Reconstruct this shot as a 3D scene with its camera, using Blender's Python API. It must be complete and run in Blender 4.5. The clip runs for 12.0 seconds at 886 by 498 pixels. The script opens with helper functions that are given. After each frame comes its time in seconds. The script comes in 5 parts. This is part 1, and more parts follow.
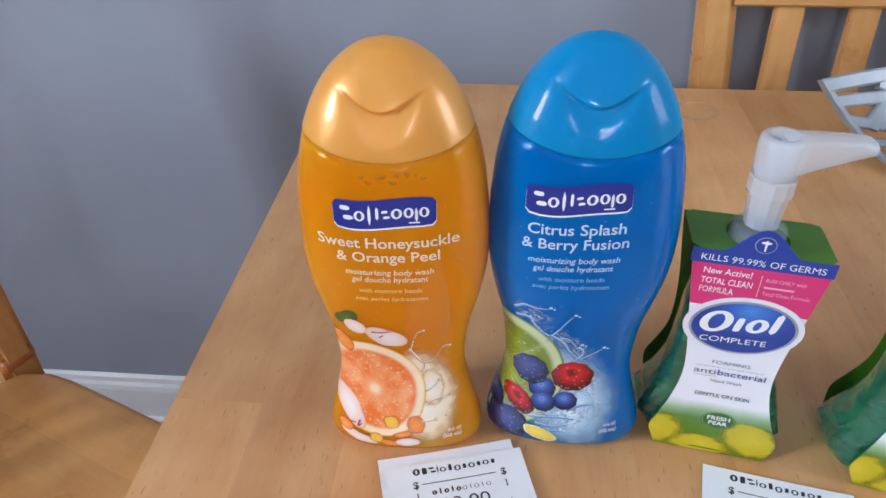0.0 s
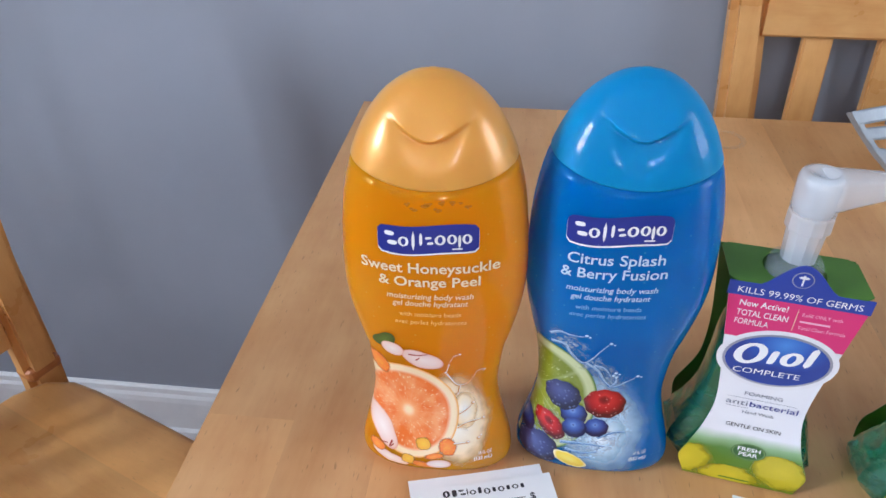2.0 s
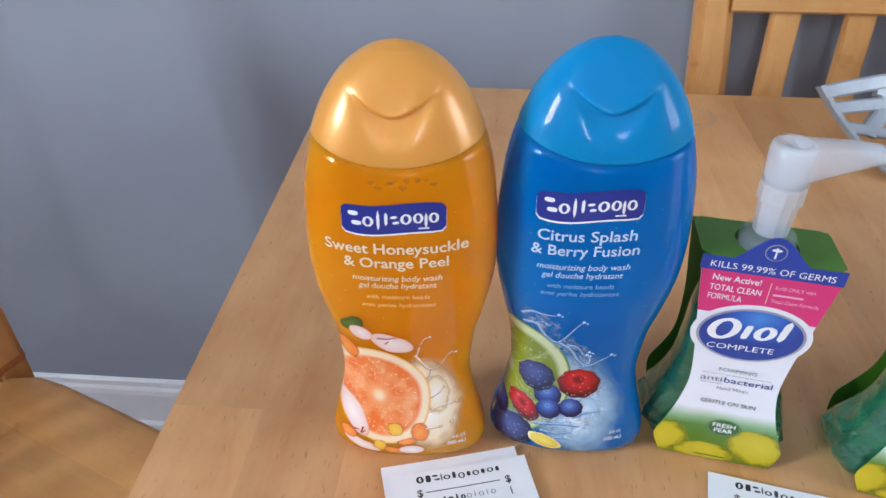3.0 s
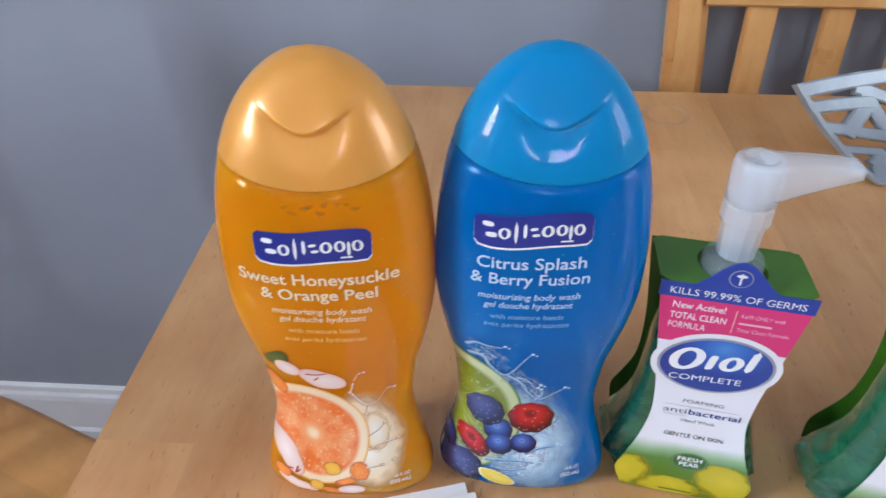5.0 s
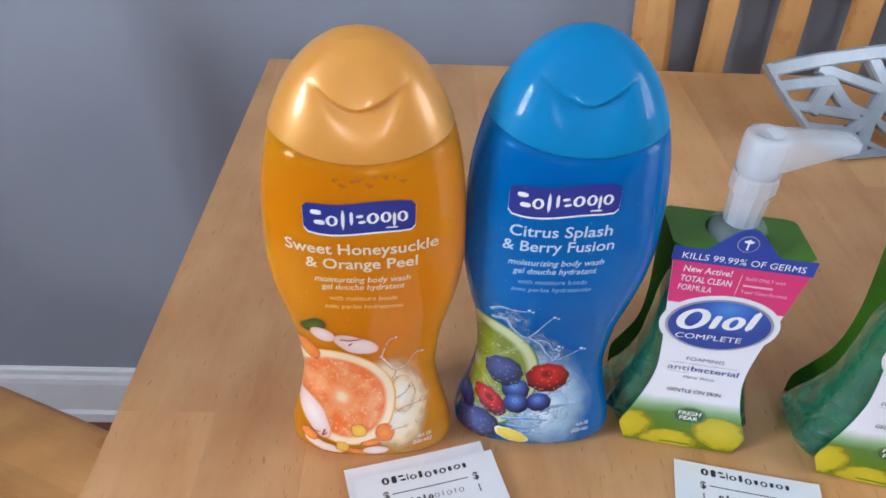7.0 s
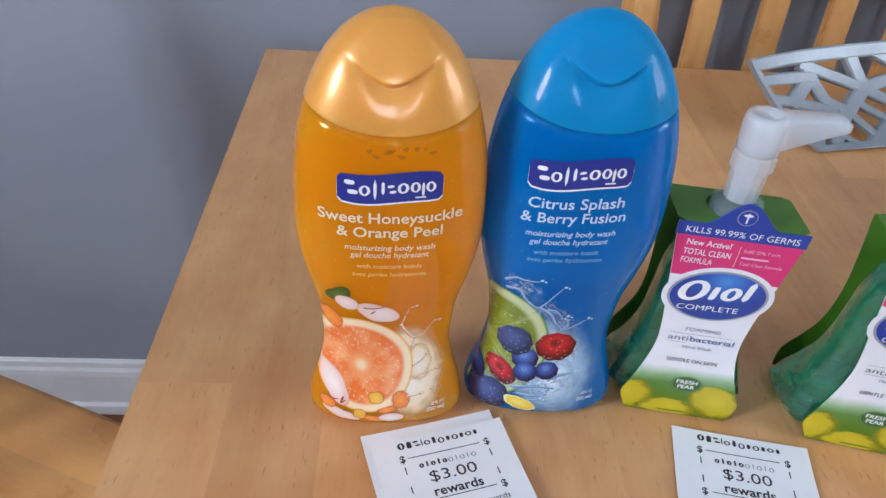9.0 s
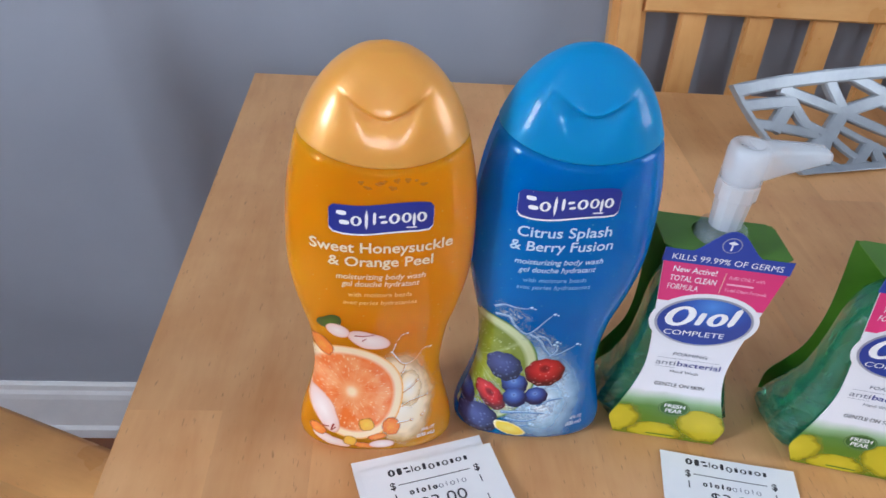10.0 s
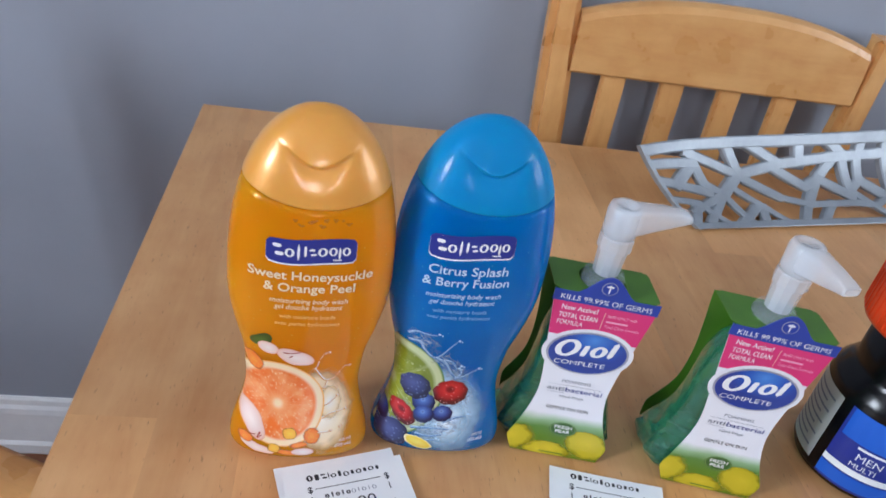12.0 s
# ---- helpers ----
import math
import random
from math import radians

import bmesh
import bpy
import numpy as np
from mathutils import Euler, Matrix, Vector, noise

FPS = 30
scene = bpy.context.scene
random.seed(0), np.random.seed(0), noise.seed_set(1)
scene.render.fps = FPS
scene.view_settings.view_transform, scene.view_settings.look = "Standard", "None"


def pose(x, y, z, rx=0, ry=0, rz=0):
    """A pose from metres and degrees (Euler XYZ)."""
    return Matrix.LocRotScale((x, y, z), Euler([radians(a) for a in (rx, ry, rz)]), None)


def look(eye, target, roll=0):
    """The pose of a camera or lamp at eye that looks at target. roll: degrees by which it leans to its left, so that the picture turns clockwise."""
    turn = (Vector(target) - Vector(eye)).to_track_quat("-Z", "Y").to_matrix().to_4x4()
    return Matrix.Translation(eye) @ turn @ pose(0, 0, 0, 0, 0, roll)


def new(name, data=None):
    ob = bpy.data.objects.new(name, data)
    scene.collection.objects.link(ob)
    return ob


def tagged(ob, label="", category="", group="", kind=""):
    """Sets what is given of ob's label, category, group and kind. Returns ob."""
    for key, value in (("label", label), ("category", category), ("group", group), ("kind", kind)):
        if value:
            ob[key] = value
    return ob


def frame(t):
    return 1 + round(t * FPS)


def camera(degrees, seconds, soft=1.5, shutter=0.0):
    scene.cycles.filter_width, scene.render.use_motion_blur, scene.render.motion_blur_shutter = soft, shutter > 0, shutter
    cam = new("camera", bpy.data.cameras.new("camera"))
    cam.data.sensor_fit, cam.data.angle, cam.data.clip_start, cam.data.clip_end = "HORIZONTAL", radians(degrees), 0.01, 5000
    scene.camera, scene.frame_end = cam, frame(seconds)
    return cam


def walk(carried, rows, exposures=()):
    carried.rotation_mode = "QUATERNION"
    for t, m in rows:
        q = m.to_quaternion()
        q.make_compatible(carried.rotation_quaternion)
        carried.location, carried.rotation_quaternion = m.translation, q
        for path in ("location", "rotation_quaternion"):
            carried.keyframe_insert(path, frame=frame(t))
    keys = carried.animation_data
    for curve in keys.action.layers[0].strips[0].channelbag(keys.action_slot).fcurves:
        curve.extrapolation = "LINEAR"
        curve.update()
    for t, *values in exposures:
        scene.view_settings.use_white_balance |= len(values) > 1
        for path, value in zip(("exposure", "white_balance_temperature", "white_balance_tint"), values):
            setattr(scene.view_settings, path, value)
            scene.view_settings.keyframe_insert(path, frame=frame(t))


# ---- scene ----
cam = camera(61.4, 12.0, shutter=0.4)
PATH = [  # seconds, eye, target, roll
    (0, (0.191, -0.253, 1.082), (0.035, 1.358, -0.092), -1.0),
    (0.5, (0.184, -0.252, 1.08), (0.035, 1.358, -0.097), -0.5),
    (1, (0.184, -0.25, 1.084), (0.003, 1.36, -0.088), -1.0),
    (1.5, (0.188, -0.257, 1.086), (-0.024, 1.363, -0.068), -1.5),
    (2, (0.179, -0.257, 1.089), (-0.014, 1.377, -0.048), -0.2),
    (2.5, (0.181, -0.26, 1.09), (-0.024, 1.377, -0.041), -0.8),
    (3, (0.182, -0.25, 1.081), (0.056, 1.368, -0.087), -0.1),
    (3.2, (0.19, -0.24, 1.079), (0.081, 1.371, -0.1), -0.6),
    (4.8, (0.208, -0.21, 1.069), (0.139, 1.387, -0.132), -0.3),
    (5, (0.202, -0.213, 1.073), (0.111, 1.395, -0.112), 0.1),
    (5.5, (0.194, -0.218, 1.061), (0.102, 1.36, -0.164), 1.7),
    (6, (0.188, -0.208, 1.048), (0.105, 1.337, -0.219), 2.2),
    (6.5, (0.191, -0.205, 1.059), (0.225, 1.355, -0.192), 3.5),
    (6.7, (0.18, -0.218, 1.081), (0.228, 1.358, -0.149), 2.5),
    (8.3, (0.148, -0.245, 1.078), (0.227, 1.328, -0.155), 3.6),
    (8.5, (0.142, -0.245, 1.079), (0.197, 1.328, -0.154), 2.9),
    (9, (0.145, -0.253, 1.081), (0.269, 1.322, -0.145), 4.5),
    (9.5, (0.142, -0.256, 1.083), (0.249, 1.331, -0.129), 3.9),
    (10, (0.143, -0.253, 1.087), (0.301, 1.35, -0.099), 5.0),
    (10.5, (0.148, -0.258, 1.09), (0.336, 1.348, -0.089), 4.8),
    (11, (0.151, -0.267, 1.099), (0.419, 1.323, -0.084), 7.9),
    (11.5, (0.149, -0.274, 1.11), (0.509, 1.308, -0.06), 11.4),
    (12, (0.147, -0.298, 1.122), (0.463, 1.343, 0.023), 10.9),
]
EXPOSURES = [(0, -0.05), (1.5, 0.00), (2.5, 0.03), (3.2, -0.01), (5.5, -0.05), (9, -0.11), (10.5, -0.05), (12, -0.11)]
walk(cam, [(t, look(eye, target, roll)) for t, eye, target, roll in PATH], EXPOSURES)

# ---- world and light ----
world = bpy.data.worlds.new("sky")
scene.world = world
world.use_nodes = True
wn = world.node_tree.nodes
sky = wn.new("ShaderNodeTexSky")
sky.sky_type, sky.sun_disc = "NISHITA", False
sky.sun_elevation, sky.sun_rotation = radians(35), radians(120)
world.node_tree.links.new(sky.outputs[0], wn["Background"].inputs[0])
wn["Background"].inputs[1].default_value = 0.1


def window_light(name, m, w, h, watts, colour):
    data = bpy.data.lights.new(name, "AREA")
    data.shape, data.size, data.size_y, data.energy, data.color = "RECTANGLE", w, h, watts, colour
    ob = new(name, data)
    ob.matrix_world = m
    return ob


TOP = 0.75  # table height
for pane_y in (-0.80, -0.30):
    window_light("daylight_right", look((2.47, pane_y, 1.55), (0.0, pane_y, 1.55)), 0.36, 1.0, 14, (0.768, 0.868, 1.0))
window_light("daylight_left", look((-1.87, -1.0, 1.6), (0.0, -1.0, 1.6)), 0.55, 0.85, 88, (0.768, 0.868, 1.0))
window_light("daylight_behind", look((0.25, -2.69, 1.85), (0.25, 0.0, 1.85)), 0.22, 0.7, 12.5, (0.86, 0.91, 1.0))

# ---- materials ----
def srgb(r, g, b):
    f = lambda c: c / 12.92 if c <= 0.04045 else ((c + 0.055) / 1.055) ** 2.4
    return (f(r / 255), f(g / 255), f(b / 255), 1)


def material(name, colour, rough=0.5, metal=0.0, **more):
    m = bpy.data.materials.new(name)
    m.use_nodes = True
    b = m.node_tree.nodes["Principled BSDF"]
    b.inputs["Base Color"].default_value = colour
    b.inputs["Roughness"].default_value = rough
    b.inputs["Metallic"].default_value = metal
    for key, value in more.items():
        b.inputs[key.replace("_", " ")].default_value = value
    return m


def node(m, kind, **values):
    n = m.node_tree.nodes.new(kind)
    for key, value in values.items():
        n.inputs[key.replace("_", " ")].default_value = value
    return n


def link(m, a, b):
    m.node_tree.links.new(a, b)


def shader(m):
    return m.node_tree.nodes["Principled BSDF"]


def place(m, sx=1, sy=1, sz=1, kind="Object"):
    """Object coordinates, stretched."""
    tc, mp = node(m, "ShaderNodeTexCoord"), node(m, "ShaderNodeMapping", Scale=(sx, sy, sz))
    link(m, tc.outputs[kind], mp.inputs["Vector"])
    return mp.outputs["Vector"]


def ramp(m, factor, stops):
    r = node(m, "ShaderNodeValToRGB")
    while len(r.color_ramp.elements) < len(stops):
        r.color_ramp.elements.new(0.5)
    for e, (p, c) in zip(r.color_ramp.elements, stops):
        e.position, e.color = p, c
    link(m, factor, r.inputs["Fac"])
    return r.outputs["Color"]


def mix(m, factor, a, b, mode="MIX"):
    n = m.node_tree.nodes.new("ShaderNodeMix")
    n.data_type, n.blend_type = "RGBA", mode
    for socket, value in ((n.inputs[0], factor), (n.inputs[6], a), (n.inputs[7], b)):
        if hasattr(value, "links"):
            link(m, value, socket)
        else:
            socket.default_value = value
    return n.outputs[2]


def bump(m, height, strength=0.1, distance=0.001):
    n = node(m, "ShaderNodeBump", Strength=strength, Distance=distance)
    link(m, height, n.inputs["Height"])
    link(m, n.outputs["Normal"], shader(m).inputs["Normal"])


def wood(name, pale, dark, along, rough=0.35, scale=1.0, spread=0.5, flecks=0.0):
    """Varnished maple-like wood, its grain along one axis, each piece with a tone of its own."""
    m = material(name, pale, rough)
    s = [9.0 * scale] * 3
    s["xyz".index(along)] = 1.4 * scale
    info = node(m, "ShaderNodeObjectInfo")
    add = m.node_tree.nodes.new("ShaderNodeVectorMath")
    add.operation = "ADD"
    link(m, place(m, *s), add.inputs[0])
    shift = m.node_tree.nodes.new("ShaderNodeMath")
    shift.operation, shift.inputs[1].default_value = "MULTIPLY", 37.0
    link(m, info.outputs["Random"], shift.inputs[0])
    link(m, shift.outputs[0], add.inputs[1])
    grain = node(m, "ShaderNodeTexNoise", Scale=4.0, Detail=5.0, Roughness=0.6, Distortion=0.5)
    link(m, add.outputs[0], grain.inputs["Vector"])
    fine = node(m, "ShaderNodeTexNoise", Scale=34.0, Detail=3.0)
    link(m, add.outputs[0], fine.inputs["Vector"])
    blot = node(m, "ShaderNodeTexNoise", Scale=16.0 * scale, Detail=3.0, Roughness=0.55)
    link(m, place(m), blot.inputs["Vector"])
    c = ramp(m, grain.outputs["Fac"], [(0.28, dark), (0.5, tuple(0.6 * a + 0.4 * b for a, b in zip(pale, dark))), (0.7, pale)])
    c = mix(m, 0.14, c, ramp(m, fine.outputs["Fac"], [(0.35, dark), (0.6, pale)]))
    c = mix(m, 0.42, c, ramp(m, blot.outputs["Fac"], [(0.35, dark), (0.65, pale)]))
    fleck = node(m, "ShaderNodeTexNoise", Scale=84.0, Detail=1.0)
    link(m, add.outputs[0], fleck.inputs["Vector"])
    c = mix(m, ramp(m, fleck.outputs["Fac"], [(0.70, (0, 0, 0, 1)), (0.78, (flecks,) * 3 + (1,))]), c, tuple(0.45 * v for v in dark[:3]) + (1,))
    tone = ramp(m, info.outputs["Random"], [(0, (1 - spread * 0.42,) * 3 + (1,)), (1, (1 + spread * 0.12, 1 + spread * 0.12, 1 + spread * 0.1, 1))])
    c = mix(m, 1.0, c, tone, "MULTIPLY")
    link(m, c, shader(m).inputs["Base Color"])
    link(m, ramp(m, blot.outputs["Fac"], [(0.3, (rough - 0.06,) * 3 + (1,)), (0.7, (rough + 0.12,) * 3 + (1,))]), shader(m).inputs["Roughness"])
    bump(m, fine.outputs["Fac"], 0.12, 0.0004)
    return m


def mottled(name, a, b, scale, rough, bumpiness=0.1, fine=400.0, metal=0.0):
    m = material(name, a, rough, metal)
    big = node(m, "ShaderNodeTexNoise", Scale=scale, Detail=5.0, Roughness=0.6)
    link(m, place(m), big.inputs["Vector"])
    small = node(m, "ShaderNodeTexNoise", Scale=fine, Detail=3.0)
    link(m, place(m), small.inputs["Vector"])
    link(m, ramp(m, big.outputs["Fac"], [(0.35, a), (0.68, b)]), shader(m).inputs["Base Color"])
    bump(m, small.outputs["Fac"], bumpiness, 0.0006)
    return m


TABLE = wood("table_maple", srgb(231, 178, 123), srgb(204, 142, 87), "y", 0.36, 1.0, 0.32, 0.55)
CHAIR_X = wood("chair_wood_x", srgb(234, 180, 116), srgb(210, 146, 84), "x", 0.3, 1.3, 0.2)
CHAIR_Y = wood("chair_wood_y", srgb(236, 180, 112), srgb(212, 148, 84), "y", 0.3, 1.0, 0.2)
SEAT = wood("seat_staves", srgb(236, 180, 112), srgb(212, 148, 84), "y", 0.3, 1.0, 0.2, 0.3)
JOINT = wood("darker_joint_wood", srgb(204, 132, 76), srgb(168, 96, 52), "z", 0.35, 1.3, 0.2)


def staves(m, width, low):
    """Gives the boards of a glued-up seat tones of their own."""
    sep, scaled, whole = (m.node_tree.nodes.new(k) for k in ("ShaderNodeSeparateXYZ", "ShaderNodeMath", "ShaderNodeMath"))
    scaled.operation, scaled.inputs[1].default_value, whole.operation = "MULTIPLY", 1 / width, "FLOOR"
    link(m, place(m), sep.inputs[0])
    link(m, sep.outputs["X"], scaled.inputs[0])
    link(m, scaled.outputs[0], whole.inputs[0])
    chance = m.node_tree.nodes.new("ShaderNodeTexWhiteNoise")
    chance.noise_dimensions = "1D"
    link(m, whole.outputs[0], chance.inputs["W"])
    old = shader(m).inputs["Base Color"].links[0].from_socket
    link(m, mix(m, 1.0, old, ramp(m, chance.outputs["Value"], [(0, (low,) * 3 + (1,)), (1, (1.06, 1.04, 1.0, 1))]), "MULTIPLY"), shader(m).inputs["Base Color"])


staves(SEAT, 0.074, 0.9)
CHAIR_Z = wood("chair_wood_z", srgb(234, 180, 116), srgb(210, 146, 84), "z", 0.3, 1.3, 0.2)
FLOOR = wood("floor_oak", srgb(150, 92, 58), srgb(104, 58, 36), "x", 0.35, 0.6)
WALL = mottled("wall_paint", srgb(154, 160, 172), srgb(161, 167, 179), 3.0, 0.55, 0.12, 260.0)
WHITE = mottled("white_gloss_paint", srgb(246, 246, 247), srgb(236, 237, 240), 14.0, 0.32, 0.06, 120.0)
CEILING = mottled("ceiling_paint", srgb(206, 206, 206), srgb(198, 198, 199), 4.0, 0.8)
PAPER = mottled("thermal_paper", srgb(244, 245, 247), srgb(237, 239, 243), 30.0, 0.55, 0.05, 500.0)
INK = material("printed_ink", srgb(42, 42, 52), 0.6)
PALE_INK = material("pale_ink", srgb(120, 124, 140), 0.6)


def gel(name, colour, deep, bead, tint):
    """Clear plastic filled with coloured gel and pale moisture beads."""
    m = material(name, colour, 0.10, IOR=1.25, Transmission_Weight=0.36, Specular_Tint=tint, Coat_Weight=0.3, Coat_Roughness=0.02, Subsurface_Weight=0.7, Subsurface_Radius=(1, 1, 1), Subsurface_Scale=0.02)
    n = node(m, "ShaderNodeTexNoise", Scale=16.0, Detail=2.0)
    link(m, place(m), n.inputs["Vector"])
    v = node(m, "ShaderNodeTexVoronoi", Scale=210.0)
    link(m, place(m), v.inputs["Vector"])
    c = ramp(m, n.outputs["Fac"], [(0.3, deep), (0.7, colour)])
    few = node(m, "ShaderNodeTexNoise", Scale=60.0, Detail=1.0)
    link(m, place(m), few.inputs["Vector"])
    dots = mix(m, 1.0, ramp(m, v.outputs["Distance"], [(0.05, (0.7, 0.7, 0.7, 1)), (0.14, (0, 0, 0, 1))]), ramp(m, few.outputs["Fac"], [(0.42, (0, 0, 0, 1)), (0.66, (1, 1, 1, 1))]), "MULTIPLY")
    link(m, mix(m, dots, c, bead), shader(m).inputs["Base Color"])
    return m


ORANGE_GEL = gel("orange_gel", srgb(255, 168, 30), srgb(255, 150, 12), srgb(255, 220, 120), srgb(255, 200, 90))
BLUE_GEL = gel("blue_gel", srgb(0, 134, 220), srgb(0, 118, 208), srgb(90, 190, 234), srgb(40, 160, 230))
GOLD_CAP = material("gold_pearl_plastic", srgb(238, 166, 74), 0.38, 0.14, Coat_Weight=0.4, Coat_Roughness=0.12, Subsurface_Weight=0.4, Subsurface_Radius=(1, 0.7, 0.4), Subsurface_Scale=0.006)
BLUE_CAP = material("cyan_plastic", srgb(0, 138, 196), 0.45, Coat_Weight=0.3, Coat_Roughness=0.03, Specular_IOR_Level=0.1, Subsurface_Weight=0.6, Subsurface_Radius=(0.3, 0.8, 1), Subsurface_Scale=0.008)
for cap_m, amount in ((GOLD_CAP, 0.05), (BLUE_CAP, 0.03)):
    cap_n = node(cap_m, "ShaderNodeTexNoise", Scale=900.0, Detail=2.0)
    link(cap_m, place(cap_m), cap_n.inputs["Vector"])
    bump(cap_m, cap_n.outputs["Fac"], amount, 0.0003)
NAVY = material("navy_print", srgb(38, 52, 140), 0.3)
WHITE_PRINT = material("white_print", srgb(244, 244, 246), 0.35)
SOFT_WHITE = material("faded_white_print", srgb(240, 226, 190), 0.35)
FAINT_WARM = material("faint_warm_print", srgb(240, 200, 120), 0.35)
FAINT_COOL = material("faint_blue_print", srgb(130, 184, 226), 0.35)
ICE_PRINT = material("ice_blue_print", srgb(196, 224, 244), 0.35)
CARD_WHITE = material("white_card", srgb(236, 236, 242), 0.38, Coat_Weight=0.15)
CARD_GREEN = mottled("green_card", srgb(78, 126, 36), srgb(68, 114, 30), 30.0, 0.4, 0.03)
MAGENTA = material("magenta_print", srgb(222, 52, 120), 0.38)
ROYAL = material("royal_blue_print", srgb(36, 66, 160), 0.38)
SILVER_PRINT = material("silver_print", srgb(168, 170, 186), 0.35, 0.3)
GREEN_LIQUID = material("green_liquid", srgb(92, 222, 172), 0.02, IOR=1.36, Transmission_Weight=0.86, Coat_Weight=1.0, Coat_Roughness=0.03)
crystal = node(GREEN_LIQUID, "ShaderNodeTexVoronoi", Scale=95.0)
link(GREEN_LIQUID, place(GREEN_LIQUID, 1, 1, 0.6), crystal.inputs["Vector"])
bump(GREEN_LIQUID, crystal.outputs["Distance"], 0.6, 0.005)
FROST = material("frosted_plastic", srgb(244, 249, 255), 0.25, Alpha=0.38, Coat_Weight=0.6, Coat_Roughness=0.06)
SILVER = mottled("cast_aluminium", srgb(160, 167, 174), srgb(146, 153, 161), 40.0, 0.42, 0.15, 300.0, 0.25)
BLACK = material("black_plastic", srgb(18, 17, 22), 0.3, Coat_Weight=0.3)
RED_CAP = material("orange_red_plastic", srgb(228, 66, 24), 0.35, Coat_Weight=0.3)
VIT_BLUE = material("vitamin_blue_print", srgb(28, 96, 200), 0.35)
GREY_LABEL = material("grey_label", srgb(184, 187, 186), 0.4)
SCREEN = material("pale_screen", srgb(214, 216, 224), 0.15)


def card_print():
    """White card that runs into green and yellow-green print at its foot."""
    m = material("printed_card", srgb(238, 238, 244), 0.4)
    sep = m.node_tree.nodes.new("ShaderNodeSeparateXYZ")
    link(m, place(m), sep.inputs[0])
    wave = node(m, "ShaderNodeTexNoise", Scale=45.0, Detail=2.0)
    link(m, place(m), wave.inputs["Vector"])
    add = m.node_tree.nodes.new("ShaderNodeMath")
    add.operation, add.inputs[1].default_value = "MULTIPLY_ADD", 0.006
    link(m, wave.outputs["Fac"], add.inputs[0])
    link(m, sep.outputs["Z"], add.inputs[2])
    mul = m.node_tree.nodes.new("ShaderNodeMath")
    mul.operation, mul.inputs[1].default_value = "MULTIPLY", 20.0
    link(m, add.outputs[0], mul.inputs[0])
    c = ramp(m, mul.outputs[0], [(0.1, srgb(96, 120, 24)), (0.34, srgb(92, 128, 36)), (0.5, srgb(92, 136, 64)), (0.62, srgb(150, 186, 140)), (0.76, srgb(238, 238, 244))])
    link(m, c, shader(m).inputs["Base Color"])
    return m


CARD_FRONT = card_print()


def disc_print(name, stops, cells=0.0, cell_colour=None, centre=(0.5, 0.5), fade=None, rough=0.3, glint=(0.05, 0.5, 0.75)):
    """Print shaded outwards over a unit disc, with optional cells (drupelets, pulp) and a faded edge."""
    m = material(name, stops[0][1], rough, Coat_Weight=0.5, Coat_Roughness=0.06)
    tc = node(m, "ShaderNodeTexCoord")
    off = m.node_tree.nodes.new("ShaderNodeVectorMath")
    off.operation, off.inputs[1].default_value = "DISTANCE", (*centre, 0)
    link(m, tc.outputs["UV"], off.inputs[0])
    dbl = m.node_tree.nodes.new("ShaderNodeMath")
    dbl.operation, dbl.inputs[1].default_value = "MULTIPLY", 2.0
    link(m, off.outputs["Value"], dbl.inputs[0])
    c = ramp(m, dbl.outputs[0], stops)
    if cells:
        v = node(m, "ShaderNodeTexVoronoi", Scale=cells)
        link(m, tc.outputs["UV"], v.inputs["Vector"])
        c = mix(m, ramp(m, v.outputs["Distance"], [(glint[0], (glint[2],) * 3 + (1,)), (glint[1], (0, 0, 0, 1))]), c, cell_colour)
    link(m, c, shader(m).inputs["Base Color"])
    if fade:
        n = node(m, "ShaderNodeTexNoise", Scale=7.0, Detail=4.0)
        link(m, tc.outputs["UV"], n.inputs["Vector"])
        add = m.node_tree.nodes.new("ShaderNodeMath")
        add.operation, add.inputs[1].default_value = "MULTIPLY_ADD", 0.35
        link(m, n.outputs["Fac"], add.inputs[0])
        link(m, dbl.outputs[0], add.inputs[2])
        link(m, ramp(m, add.outputs[0], [(fade[0], (fade[2],) * 3 + (1,)), (fade[1], (0, 0, 0, 1))]), shader(m).inputs["Alpha"])
    return m


